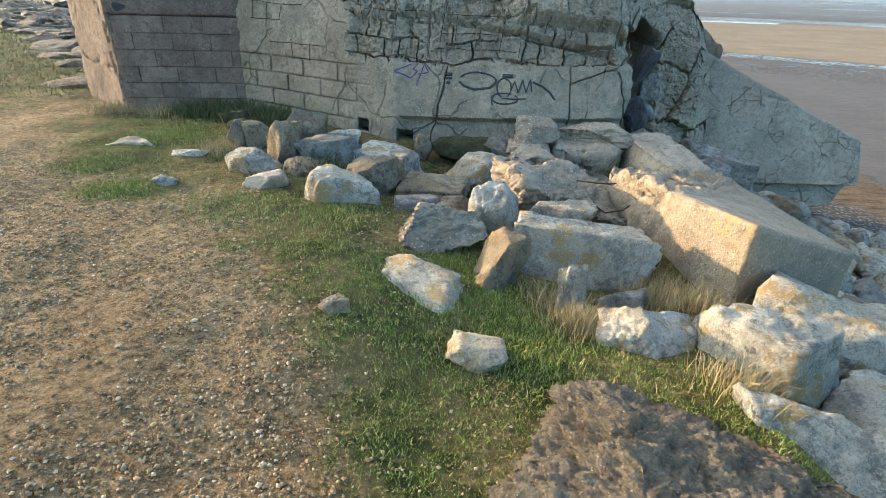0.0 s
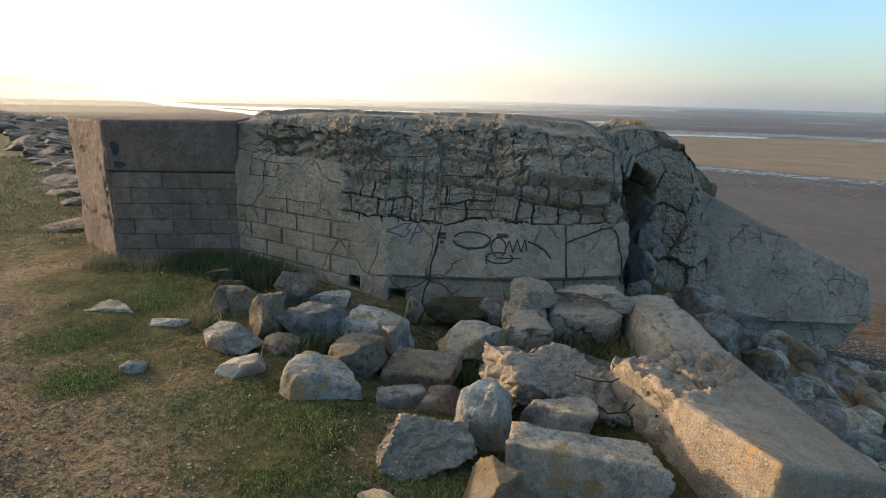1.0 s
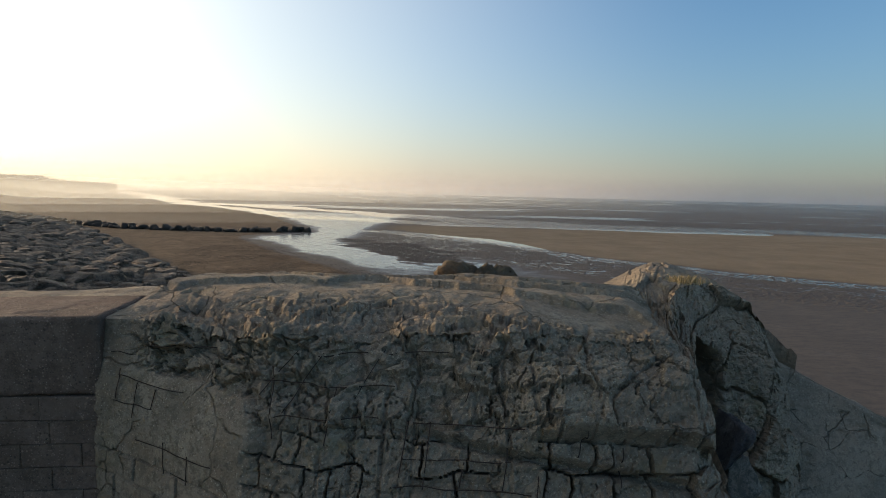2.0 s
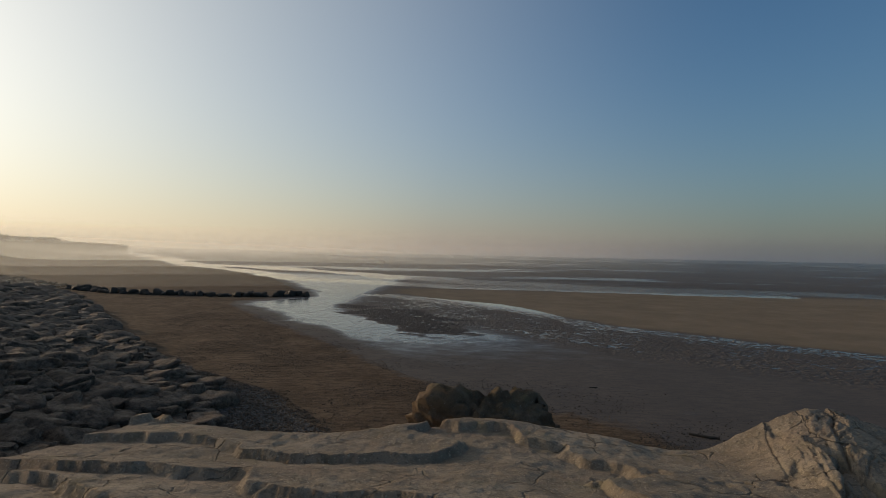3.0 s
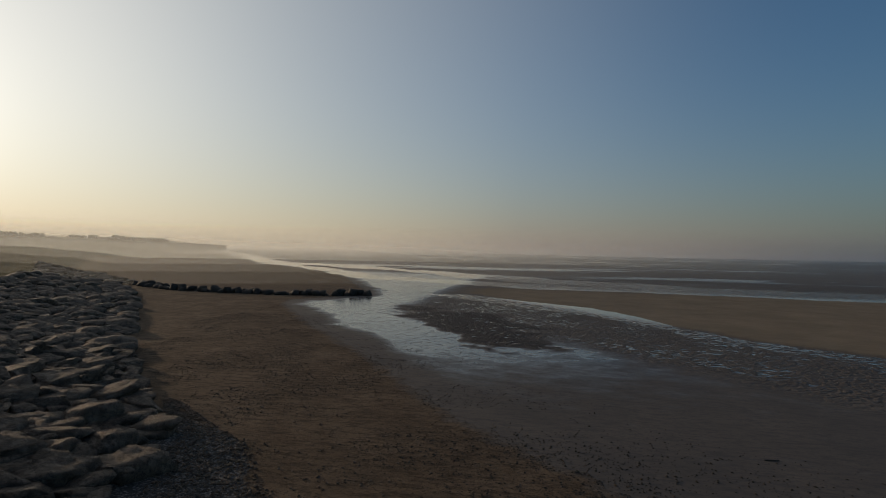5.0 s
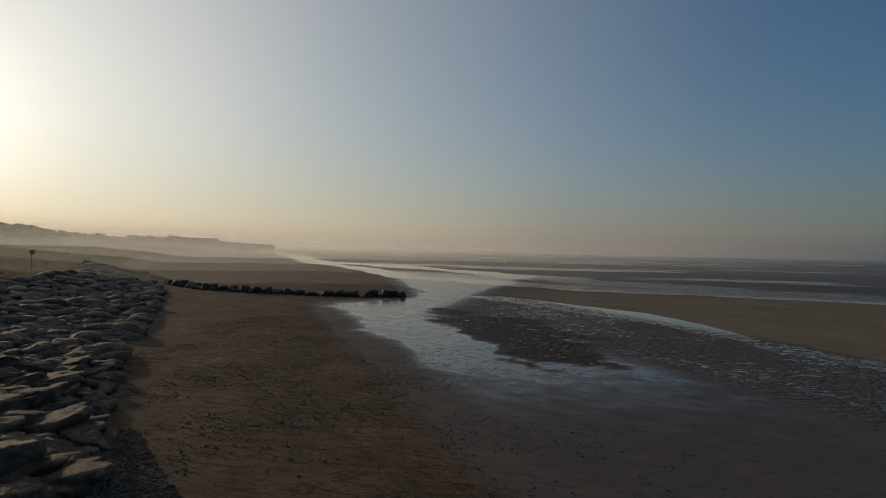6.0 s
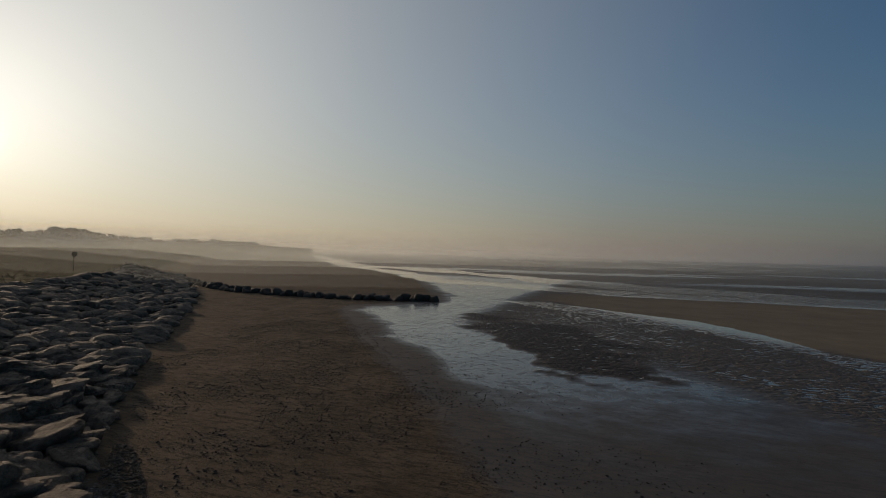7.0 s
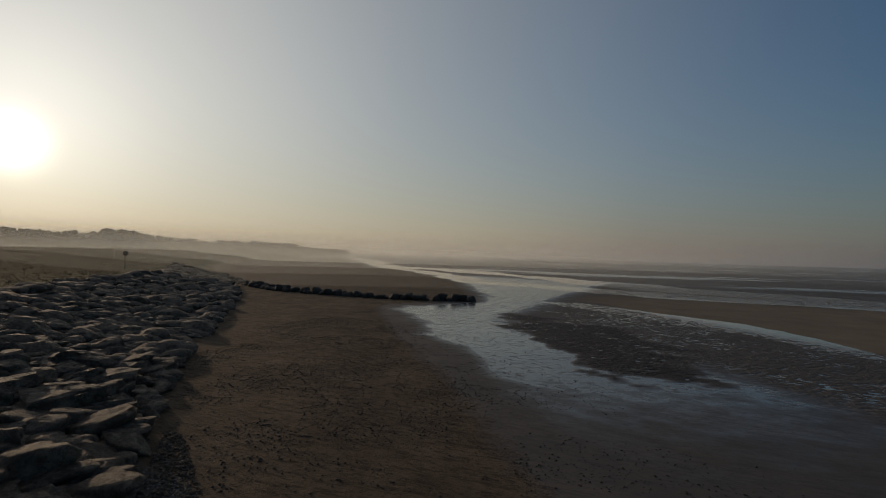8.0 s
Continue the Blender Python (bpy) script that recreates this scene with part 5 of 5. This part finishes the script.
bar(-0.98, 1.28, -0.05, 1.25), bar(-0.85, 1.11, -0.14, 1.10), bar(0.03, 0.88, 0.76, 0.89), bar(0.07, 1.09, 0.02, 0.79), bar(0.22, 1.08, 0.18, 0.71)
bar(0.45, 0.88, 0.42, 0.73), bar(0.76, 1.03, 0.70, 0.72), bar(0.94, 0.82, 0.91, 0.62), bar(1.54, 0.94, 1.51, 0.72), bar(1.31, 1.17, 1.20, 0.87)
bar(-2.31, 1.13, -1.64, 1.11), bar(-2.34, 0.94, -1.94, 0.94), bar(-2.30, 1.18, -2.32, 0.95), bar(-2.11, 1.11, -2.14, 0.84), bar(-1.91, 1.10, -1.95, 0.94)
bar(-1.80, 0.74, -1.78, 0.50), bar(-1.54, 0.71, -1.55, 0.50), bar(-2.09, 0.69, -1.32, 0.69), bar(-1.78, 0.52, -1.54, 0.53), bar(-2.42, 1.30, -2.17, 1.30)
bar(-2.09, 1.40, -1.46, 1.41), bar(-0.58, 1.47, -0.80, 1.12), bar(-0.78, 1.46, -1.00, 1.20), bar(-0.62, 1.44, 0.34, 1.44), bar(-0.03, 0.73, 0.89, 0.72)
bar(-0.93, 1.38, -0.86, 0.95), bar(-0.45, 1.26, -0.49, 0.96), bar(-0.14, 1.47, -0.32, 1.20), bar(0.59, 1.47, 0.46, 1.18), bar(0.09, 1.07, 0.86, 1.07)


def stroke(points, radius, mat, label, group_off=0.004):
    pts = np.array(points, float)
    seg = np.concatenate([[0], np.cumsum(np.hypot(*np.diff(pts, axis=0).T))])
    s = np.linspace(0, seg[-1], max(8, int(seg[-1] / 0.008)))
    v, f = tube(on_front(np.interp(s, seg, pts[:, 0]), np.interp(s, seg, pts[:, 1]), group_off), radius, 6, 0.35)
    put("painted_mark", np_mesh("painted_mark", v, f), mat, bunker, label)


def ring_points(cx, cz, rx, rz, a0, a1, n=24):
    return [(cx + rx * math.cos(radians(a0 + (a1 - a0) * i / n)), cz + rz * math.sin(radians(a0 + (a1 - a0) * i / n))) for i in range(n + 1)]


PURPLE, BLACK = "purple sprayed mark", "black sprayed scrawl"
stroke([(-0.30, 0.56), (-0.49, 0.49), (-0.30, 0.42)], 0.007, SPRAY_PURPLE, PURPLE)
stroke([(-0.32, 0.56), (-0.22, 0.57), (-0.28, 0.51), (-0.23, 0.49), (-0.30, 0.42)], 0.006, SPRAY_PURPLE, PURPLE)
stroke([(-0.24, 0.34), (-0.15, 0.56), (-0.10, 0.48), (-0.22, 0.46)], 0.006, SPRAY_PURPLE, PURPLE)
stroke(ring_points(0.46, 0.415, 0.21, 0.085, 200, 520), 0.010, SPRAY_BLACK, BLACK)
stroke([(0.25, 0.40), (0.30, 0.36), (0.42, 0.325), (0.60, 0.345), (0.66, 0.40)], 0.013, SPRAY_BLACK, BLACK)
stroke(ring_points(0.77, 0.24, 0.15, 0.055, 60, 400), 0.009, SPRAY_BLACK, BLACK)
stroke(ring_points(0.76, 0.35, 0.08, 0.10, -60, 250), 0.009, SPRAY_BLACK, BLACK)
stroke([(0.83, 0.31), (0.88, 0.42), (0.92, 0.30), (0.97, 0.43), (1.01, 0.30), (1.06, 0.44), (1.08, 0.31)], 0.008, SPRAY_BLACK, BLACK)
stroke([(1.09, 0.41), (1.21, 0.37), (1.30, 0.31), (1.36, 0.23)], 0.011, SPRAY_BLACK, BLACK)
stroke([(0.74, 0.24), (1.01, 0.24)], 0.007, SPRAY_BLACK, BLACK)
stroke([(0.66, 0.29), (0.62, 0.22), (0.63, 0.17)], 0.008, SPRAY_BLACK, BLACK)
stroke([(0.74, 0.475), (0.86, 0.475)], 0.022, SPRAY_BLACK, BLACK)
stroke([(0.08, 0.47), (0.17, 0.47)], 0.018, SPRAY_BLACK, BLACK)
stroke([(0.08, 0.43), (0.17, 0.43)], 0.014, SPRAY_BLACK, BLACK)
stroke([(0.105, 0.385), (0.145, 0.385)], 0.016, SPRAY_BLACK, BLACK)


def wing_mark(s, z, rs, rz):
    """A dark blot of paint on the block wall, s metres along it."""
    way = (WR - WL).normalized()
    c = WL + way * s + Vector((way.y, -way.x, 0)) * 0.004
    a = np.linspace(0, 2 * math.pi, 20, endpoint=False)
    k = 1 + 0.15 * np.sin(3 * a + s * 7)
    rim = np.stack([c.x + way.x * rs * k * np.cos(a), c.y + way.y * rs * k * np.cos(a), z + rz * k * np.sin(a)], 1)
    front = rim + np.array([way.y, -way.x, 0]) * 0.003
    v = np.vstack([rim, front, [[c.x, c.y, z]], [front.mean(0)]])
    f = [(i, (i + 1) % 20, 20 + (i + 1) % 20) for i in range(20)] + [(i, 20 + (i + 1) % 20, 20 + i) for i in range(20)] + [(20 + i, 20 + (i + 1) % 20, 41) for i in range(20)]
    put("painted_mark", np_mesh("painted_mark", v, f, False), SPRAY_BLACK, bunker, "faded dark painted blot")


wing_mark(0.14, 1.22, 0.05, 0.085)
wing_mark(0.17, 1.02, 0.075, 0.045)


# ---- grass, herbs and small stones ----
def blades(name, spots, low, high, width, lean, mat, label, category, seed, simple=False, height=None):
    """Many blades of grass as one mesh, each a bent strip that ends in a point."""
    rng = np.random.RandomState(seed)
    x, y = spots[:, 0], spots[:, 1]
    z = ground_height(x, y)[0] - 0.004 if height is None else np.full(len(x), height)
    n = len(x)
    a, b = rng.uniform(0, 2 * math.pi, n), rng.uniform(0, 2 * math.pi, n)
    h = rng.uniform(low, high, n) * (0.6 + 0.4 * rng.rand(n))
    w = width * rng.uniform(0.6, 1.2, n)
    ux, uy = np.cos(a) * w / 2, np.sin(a) * w / 2
    lx, ly = np.cos(b) * lean * h, np.sin(b) * lean * h
    k = rng.uniform(0.3, 1.0, n)
    if simple:
        q = np.stack([np.stack([x - ux, y - uy, z], 1), np.stack([x + ux, y + uy, z], 1), np.stack([x + k * lx, y + k * ly, z + h * (1 - 0.35 * lean * k)], 1)], 1)
        return tagged(put(name, np_mesh(name, q.reshape(-1, 3), np.arange(3 * n).reshape(-1, 3)), mat), label, category, kind="stuff")
    p = np.empty((n, 5, 3))
    p[:, 0] = np.stack([x - ux, y - uy, z], 1)
    p[:, 1] = np.stack([x + ux, y + uy, z], 1)
    p[:, 2] = np.stack([x + 0.8 * ux + 0.35 * k * lx, y + 0.8 * uy + 0.35 * k * ly, z + 0.55 * h], 1)
    p[:, 3] = np.stack([x - 0.8 * ux + 0.35 * k * lx, y - 0.8 * uy + 0.35 * k * ly, z + 0.55 * h], 1)
    p[:, 4] = np.stack([x + k * lx, y + k * ly, z + h * (1 - 0.35 * lean * k)], 1)
    i = np.arange(n)[:, None] * 5
    f = np.vstack([i + np.array([0, 1, 2]), i + np.array([0, 2, 3]), i + np.array([3, 2, 4])])
    me = np_mesh(name, p.reshape(-1, 3), f)
    return tagged(put(name, me, mat), label, category, kind="stuff")


def sow(n, x0, x1, y0, y1, seed, keep=0.0, power=1.0):
    rng = np.random.RandomState(seed)
    x, y = rng.uniform(x0, x1, n), rng.uniform(y0, y1, n)
    c = turf_cover(x, y) + 0.5 * fbm(np.stack([x, y, x * 0], 1), 9, 3, 12)
    ok = rng.rand(n) < np.clip((c - keep), 0, 1) ** power
    return np.stack([x[ok], y[ok]], 1)


def clump(cx, cy, r, n, seed):
    rng = np.random.RandomState(seed)
    return np.stack([cx + rng.normal(0, r, n), cy + rng.normal(0, r, n)], 1)


near = np.vstack([sow(430000, -2.8, 1.5, 0.5, 3.0, 1, 0.22), sow(200000, -3.9, 1.7, 3.0, 6.6, 2, 0.25), sow(40000, -8.5, -4.2, 4.0, 12.0, 3, 0.25)])
blades("turf", near, 0.012, 0.036, 0.0045, 0.9, TURF_BLADE, "short patchy turf on trodden earth", "grass", 41, True)
lush = np.vstack([clump(0.12 + 0.1 * k, 3.02 - 0.12 * k, 0.09, 700, 50 + k) for k in range(4)] + [clump(0.30, 2.35, 0.26, 4500, 60), clump(0.05, 3.0, 0.14, 1800, 66), clump(-0.75, 3.55, 0.25, 1800, 67), clump(0.55, 2.05, 0.16, 1800, 61), clump(-2.9, 5.75, 0.25, 2500, 62), clump(-2.5, 3.95, 0.16, 1400, 63), clump(-1.5, 3.6, 0.22, 1800, 64), clump(-3.1, 4.65, 0.16, 1000, 65)])
blades("lush_grass", lush, 0.02, 0.055, 0.005, 0.8, TURF_BLADE, "fresh green grass tufts between the stones", "grass", 42)
dry = np.vstack([clump(1.42, 2.78, 0.13, 1000, 70), clump(1.62, 2.62, 0.10, 700, 71), clump(0.80, 2.33, 0.07, 800, 72), clump(0.70, 2.62, 0.10, 400, 73), clump(1.45, 5.05, 0.17, 2600, 74), clump(1.85, 5.0, 0.15, 2200, 75),
                 clump(1.38, 1.80, 0.10, 500, 76), clump(-4.2, 6.95, 0.15, 900, 77), clump(-3.6, 6.98, 0.15, 500, 79), clump(1.0, 4.85, 0.10, 400, 78), clump(-2.15, 5.25, 0.12, 300, 80)])
blades("dry_grass", dry, 0.08, 0.24, 0.0035, 0.75, DRY_BLADE, "dry straw-coloured grass tufts among the rocks", "grass", 43)
herbs = np.vstack([clump(-2.25, 6.65, 0.20, 1500, 81), clump(-1.9, 6.35, 0.16, 1200, 82), clump(-3.0, 6.98, 0.20, 900, 83), clump(-2.6, 6.9, 0.14, 900, 84), clump(0.45, 4.75, 0.16, 800, 85), clump(0.75, 5.0, 0.12, 500, 86), clump(1.45, 5.1, 0.2, 900, 90), clump(1.75, 4.9, 0.2, 700, 92), clump(-0.9, 4.6, 0.15, 500, 87), clump(0.2, 4.6, 0.15, 500, 88)])
blades("dark_herbs", herbs, 0.08, 0.30, 0.012, 0.8, DARK_BLADE, "dark green herbs at the foot of the wall", "plants", 44)
blades("roof_tuft", clump(3.35, 9.75, 0.10, 500, 89), 0.05, 0.16, 0.006, 0.9, DRY_BLADE, "yellowed grass tuft on the bunker roof", "grass", 48, False, 1.60)
verge = np.vstack([sow(48000, -14, -5.2, 7.5, 22, 9, 0.30), sow(10000, -30, -12, 3, 20, 10, 0.30)])
blades("verge_grass", verge, 0.03, 0.10, 0.010, 0.8, VERGE_BLADE, "rough grass along the dune edge", "grass", 45)
rng_dune = np.random.RandomState(91)
dune_t, dune_o = rng_dune.uniform(0, 1, 110000) ** 1.4, rng_dune.uniform(0, 1, 110000) ** 1.3
dune_x = -14 - 130 * dune_t - 60 * dune_o
dune_y = 16 + 170 * dune_t - 30 * dune_o
dune_d = line_distance(dune_x, dune_y, FOOT)
dune_ok = (dune_d > 8.4 - 2.6 * smooth(36, 60, dune_y))
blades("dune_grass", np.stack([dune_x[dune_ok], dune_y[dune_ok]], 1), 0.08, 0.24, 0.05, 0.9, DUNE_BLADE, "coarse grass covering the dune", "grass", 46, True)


def pebbles(name, x, y, low, high, mat, label, seed, flat=0.6, sink=0.3, sub=2):
    rng = np.random.RandomState(seed)
    base, face = ico(sub)
    z = ground_height(x, y)[0]
    vs, fs = [], []
    for i in range(len(x)):
        s = low * (high / low) ** (rng.rand() ** 2.2)
        a = rng.uniform(0, 6.28)
        v = base * (1 + 0.35 * vnoise(base * 1.2 + 5.1 * (i % 97), i % 31)[:, None]) * np.array([1, rng.uniform(0.55, 0.95), flat]) * s
        vs.append(np.stack([v[:, 0] * math.cos(a) - v[:, 1] * math.sin(a) + x[i], v[:, 0] * math.sin(a) + v[:, 1] * math.cos(a) + y[i], v[:, 2] + z[i] + s * flat * (1 - 2 * sink)], 1))
        fs.append(face + i * len(base))
    tagged(put(name, np_mesh(name, np.vstack(vs), np.vstack(fs), False), mat), label, "pebbles", kind="stuff")


rp = np.random.RandomState(17)
px, py = rp.uniform(-5.5, 0.6, 9000), 0.6 + 6.0 * rp.rand(9000) ** 1.3
keep_p = (fbm(np.stack([px, py, px * 0], 1), 1.4, 3, 19) > -0.2) & (turf_cover(px, py) < 0.22 + 0.35 * rp.rand(9000))
pebbles("path_pebbles", px[keep_p][::3], py[keep_p][::3], 0.005, 0.017, GRIT, "small angular stones strewn over the path", 18, 0.6, 0.3, 1)
def crumbs(name, x, y, s, mat, label, category, rng):
    """Small eight-sided grains strewn on the ground, as one mesh."""
    n = len(x)
    z = ground_height(x, y)[0]
    base = np.array([(1, 0, 0), (0, 1, 0), (-1, 0, 0), (0, -1, 0), (0, 0, 1), (0, 0, -1)], float)
    v = base[None] * rng.uniform(0.6, 1.4, (n, 6, 1)) * s[:, None, None] * np.array([1, 0.8, 0.6])
    a = rng.uniform(0, 6.28, n)
    c, d = np.cos(a)[:, None], np.sin(a)[:, None]
    w = np.stack([v[:, :, 0] * c - v[:, :, 1] * d + x[:, None], v[:, :, 0] * d + v[:, :, 1] * c + y[:, None], v[:, :, 2] + z[:, None] + 0.2 * s[:, None]], 2)
    f = np.array([(0, 1, 4), (1, 2, 4), (2, 3, 4), (3, 0, 4), (1, 0, 5), (2, 1, 5), (3, 2, 5), (0, 3, 5)])
    faces = (np.arange(n)[:, None, None] * 6 + f[None]).reshape(-1, 3)
    tagged(put(name, np_mesh(name, w.reshape(-1, 3), faces, False), mat), label, category, kind="stuff")


def grit(n, seed):
    """Crumbs of earth and stone on the path, each a small eight-sided grain."""
    rng = np.random.RandomState(seed)
    x, y = rng.uniform(-4.2, 1.0, n), 0.45 + 5.0 * rng.rand(n) ** 1.6
    ok = (turf_cover(x, y) < 0.2 + 0.6 * rng.rand(n)) & (fbm(np.stack([x, y, x * 0], 1), 2.3, 3, 44) > -0.7 + 0.5 * rng.rand(n))
    x, y = x[ok], y[ok]
    crumbs("path_grit", x, y, 0.0028 * 4.6 ** (rng.rand(len(x)) ** 1.6), GRIT, "crumbs of earth and grit covering the path", "gravel", rng)


def sand_stones(n, seed):
    """Dark small stones left on the sand between the armour stones and the wet hollow."""
    rng = np.random.RandomState(seed)
    x, y = rng.uniform(-22, 12, n), 20 + 40 * rng.rand(n) ** 1.5
    p = np.stack([x, y, x * 0], 1)
    ok = (line_distance(x, y, FOOT) < -0.1) & (line_distance(x, y, WET_EDGE) > -6.5 + 6.4 * rng.rand(n) ** 0.6) & (fbm(p, 0.45, 4, 57) + 0.5 * fbm(p * np.array([0.4, 1.6, 1]), 1.3, 3, 58) > -0.25 + 0.5 * rng.rand(n))
    x, y = x[ok], y[ok]
    crumbs("sand_stones", x, y, 0.013 * 3.4 ** (rng.rand(len(x)) ** 2.0), WOOD, "dark pebbles and weed scraps strewn over the sand", "pebbles", rng)


grit(90000, 47)
sand_stones(110000, 67)
bx, by = rp.uniform(-14, 9, 12000), 19 + 26 * rp.rand(12000) ** 1.4
bd, bw = line_distance(bx, by, FOOT), line_distance(bx, by, WET_EDGE)
keep_b = (bd < -0.2) & (bw > -1.5 + 1.2 * rp.rand(12000)) & (fbm(np.stack([bx, by, bx * 0], 1), 0.5, 3, 29) > -0.2)
pebbles("beach_pebbles", bx[keep_b], by[keep_b], 0.010, 0.045, RIPRAP, "pebbles and shells scattered on the sand", 28, 0.6, 0.25, 1)
sy_ = 14 + 16.5 * rp.rand(5600)
sx_ = np.interp(sy_, [14.5, 17.8, 21.0, 27.4, 31.3], [2.0, -3.0, -5.6, -8.5, -12.2]) + np.interp(sy_, [14, 22, 27, 31], [4.2, 3.7, 2.2, 0.3]) * rp.rand(5600) ** 0.9
pebbles("shingle", sx_, sy_, 0.018, 0.07, RIPRAP, "dark shingle at the foot of the armour stones", 38, 0.6, 0.25, 1)


# ---- small things on the beach and dune ----
def driftwood(x, y, length, turn, seed):
    s = np.linspace(-0.5, 0.5, 12)
    p = np.stack([s * length, 0.06 * length * vnoise(np.stack([s * 5, s * 0, s * 0], 1), seed), s * 0], 1)
    v, f = tube(p, 0.05 * length, 8)
    ob = put("driftwood", np_mesh("driftwood", v, f), WOOD, at=pose(x, y, height_at(x, y) + 0.04 * length, 0, 0, turn))
    tagged(ob, "dark stick of driftwood lying on wet sand", "driftwood")


driftwood(8.4, 23.5, 0.85, -25, 1)
driftwood(10.3, 22.6, 0.55, 40, 2)
driftwood(6.5, 29.4, 0.35, 10, 3)


def lifebuoy_post(x, y):
    z = height_at(x, y)
    top = tagged(new("beach_sign"), "small round dark sign on a post in the dune grass", "sign")
    top.matrix_basis = pose(x, y, z)
    v, f = tube([(0, 0, -0.2), (0, 0, 1.0), (0, 0, 1.9)], 0.05, 8)
    put("post", np_mesh("post", v, f), WOOD, top)
    bm = bmesh.new()
    bmesh.ops.create_cone(bm, cap_ends=True, segments=24, radius1=0.33, radius2=0.33, depth=0.06)
    bmesh.ops.bevel(bm, geom=bm.edges[:], offset=0.012, segments=2, affect="EDGES")
    me = bpy.data.meshes.new("sign_disc")
    bm.to_mesh(me)
    bm.free()
    put("sign_disc", me, WOOD, top, "dark round sign", at=pose(0, 0.05, 2.1, 90, 0, 40))


lifebuoy_post(-66.0, 69.0)


# ---- far woods and sheets for the sea haze ----
def far_woods():
    n = Net("far_trees")
    rnd = n.node("ShaderNodeNewGeometry").outputs["Random Per Island"]
    m = n.finish(n.ramp(rnd, (0, (0.055, 0.05, 0.03)), (1, (0.11, 0.10, 0.06))), 1.0, None, 0.0)
    rng = np.random.RandomState(23)
    base, face = ico(1)
    vs, fs, c = [], [], 0
    for i in range(3600):
        t = rng.rand()
        bearing = radians(np.interp(t, [0, 1], [82.0, 33.0]))
        reach = 330 + 420 * t ** 2 + rng.uniform(-14, 14)
        x, y = -reach * math.sin(bearing), 21 + reach * math.cos(bearing)
        swell = 0.85 + 0.35 * vnoise(np.array([[t * 16, 0.5, 0.5]]), 2)[0] + 0.22 * vnoise(np.array([[t * 61, 0.5, 0.5]]), 3)[0]
        tall = np.interp(t, [0, 0.25, 0.45, 0.62, 0.85, 1.0], [11, 13, 13.5, 14, 13.5, 7]) * swell
        low_part = rng.rand() ** 0.75
        s = rng.uniform(1.0, 2.4) * (1.35 - 0.6 * low_part)
        v = base * (1 + 0.5 * vnoise(base * 2 + i * 3.7, i % 40)[:, None]) * np.array([s, s, s * 0.9]) + np.array([x, y, low_part * tall])
        vs.append(v)
        fs.append(face + c)
        c += len(base)
    tagged(put("backdrop", np_mesh("backdrop", np.vstack(vs), np.vstack(fs), False), m), "far line of trees pale in the evening mist", "woods", kind="structure")


def mist_sheet(radius, thick, top):
    """A ring sheet round the place that stands in for sea haze, densest at the ground, thinned away from the sun to
    imitate the glow on its side; it scatters the light of sun and sky.
    """
    n = Net("haze_sheet")
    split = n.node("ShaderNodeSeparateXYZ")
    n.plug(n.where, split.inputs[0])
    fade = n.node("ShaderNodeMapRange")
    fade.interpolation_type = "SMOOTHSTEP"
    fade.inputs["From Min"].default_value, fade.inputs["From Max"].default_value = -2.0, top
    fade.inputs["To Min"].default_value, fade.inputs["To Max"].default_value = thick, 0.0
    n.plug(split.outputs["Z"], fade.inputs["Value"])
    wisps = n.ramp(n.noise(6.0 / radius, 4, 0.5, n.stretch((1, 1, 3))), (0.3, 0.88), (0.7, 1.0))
    # density falls away from the sun, to imitate brighter haze on its side
    sunward = n.node("ShaderNodeMapRange")
    sunward.inputs["From Min"].default_value, sunward.inputs["From Max"].default_value = -0.75 * radius, 0.45 * radius
    sunward.inputs["To Min"].default_value, sunward.inputs["To Max"].default_value = 1.0, 0.38
    n.plug(split.outputs["X"], sunward.inputs["Value"])
    density = n.math("MULTIPLY", n.math("MULTIPLY", fade.outputs[0], wisps), sunward.outputs[0])
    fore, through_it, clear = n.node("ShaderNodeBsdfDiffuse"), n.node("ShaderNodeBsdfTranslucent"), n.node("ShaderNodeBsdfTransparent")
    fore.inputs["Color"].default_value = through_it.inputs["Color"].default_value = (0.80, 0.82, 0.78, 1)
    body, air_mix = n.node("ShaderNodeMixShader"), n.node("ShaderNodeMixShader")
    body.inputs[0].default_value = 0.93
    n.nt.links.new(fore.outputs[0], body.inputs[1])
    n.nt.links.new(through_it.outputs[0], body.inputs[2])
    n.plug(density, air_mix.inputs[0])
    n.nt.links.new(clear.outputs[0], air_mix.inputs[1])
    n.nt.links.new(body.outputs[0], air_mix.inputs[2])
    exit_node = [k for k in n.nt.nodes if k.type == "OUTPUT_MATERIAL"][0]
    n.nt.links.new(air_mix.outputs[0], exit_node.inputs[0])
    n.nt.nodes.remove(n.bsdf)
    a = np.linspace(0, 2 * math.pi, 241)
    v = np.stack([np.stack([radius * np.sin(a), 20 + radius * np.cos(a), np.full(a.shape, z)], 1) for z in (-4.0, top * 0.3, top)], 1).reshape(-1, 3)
    tagged(put("mist", np_mesh("mist", v, grid_faces(241, 3)), n.m), "see-through sheet standing in for haze over the far beach", "mist", kind="structure")


# six added see-through rings imitate the haze of distance
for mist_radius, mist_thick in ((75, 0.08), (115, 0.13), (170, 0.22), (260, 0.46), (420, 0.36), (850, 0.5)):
    mist_sheet(mist_radius, mist_thick, 4.5 + 0.042 * mist_radius)
far_woods()
lay_blocks()
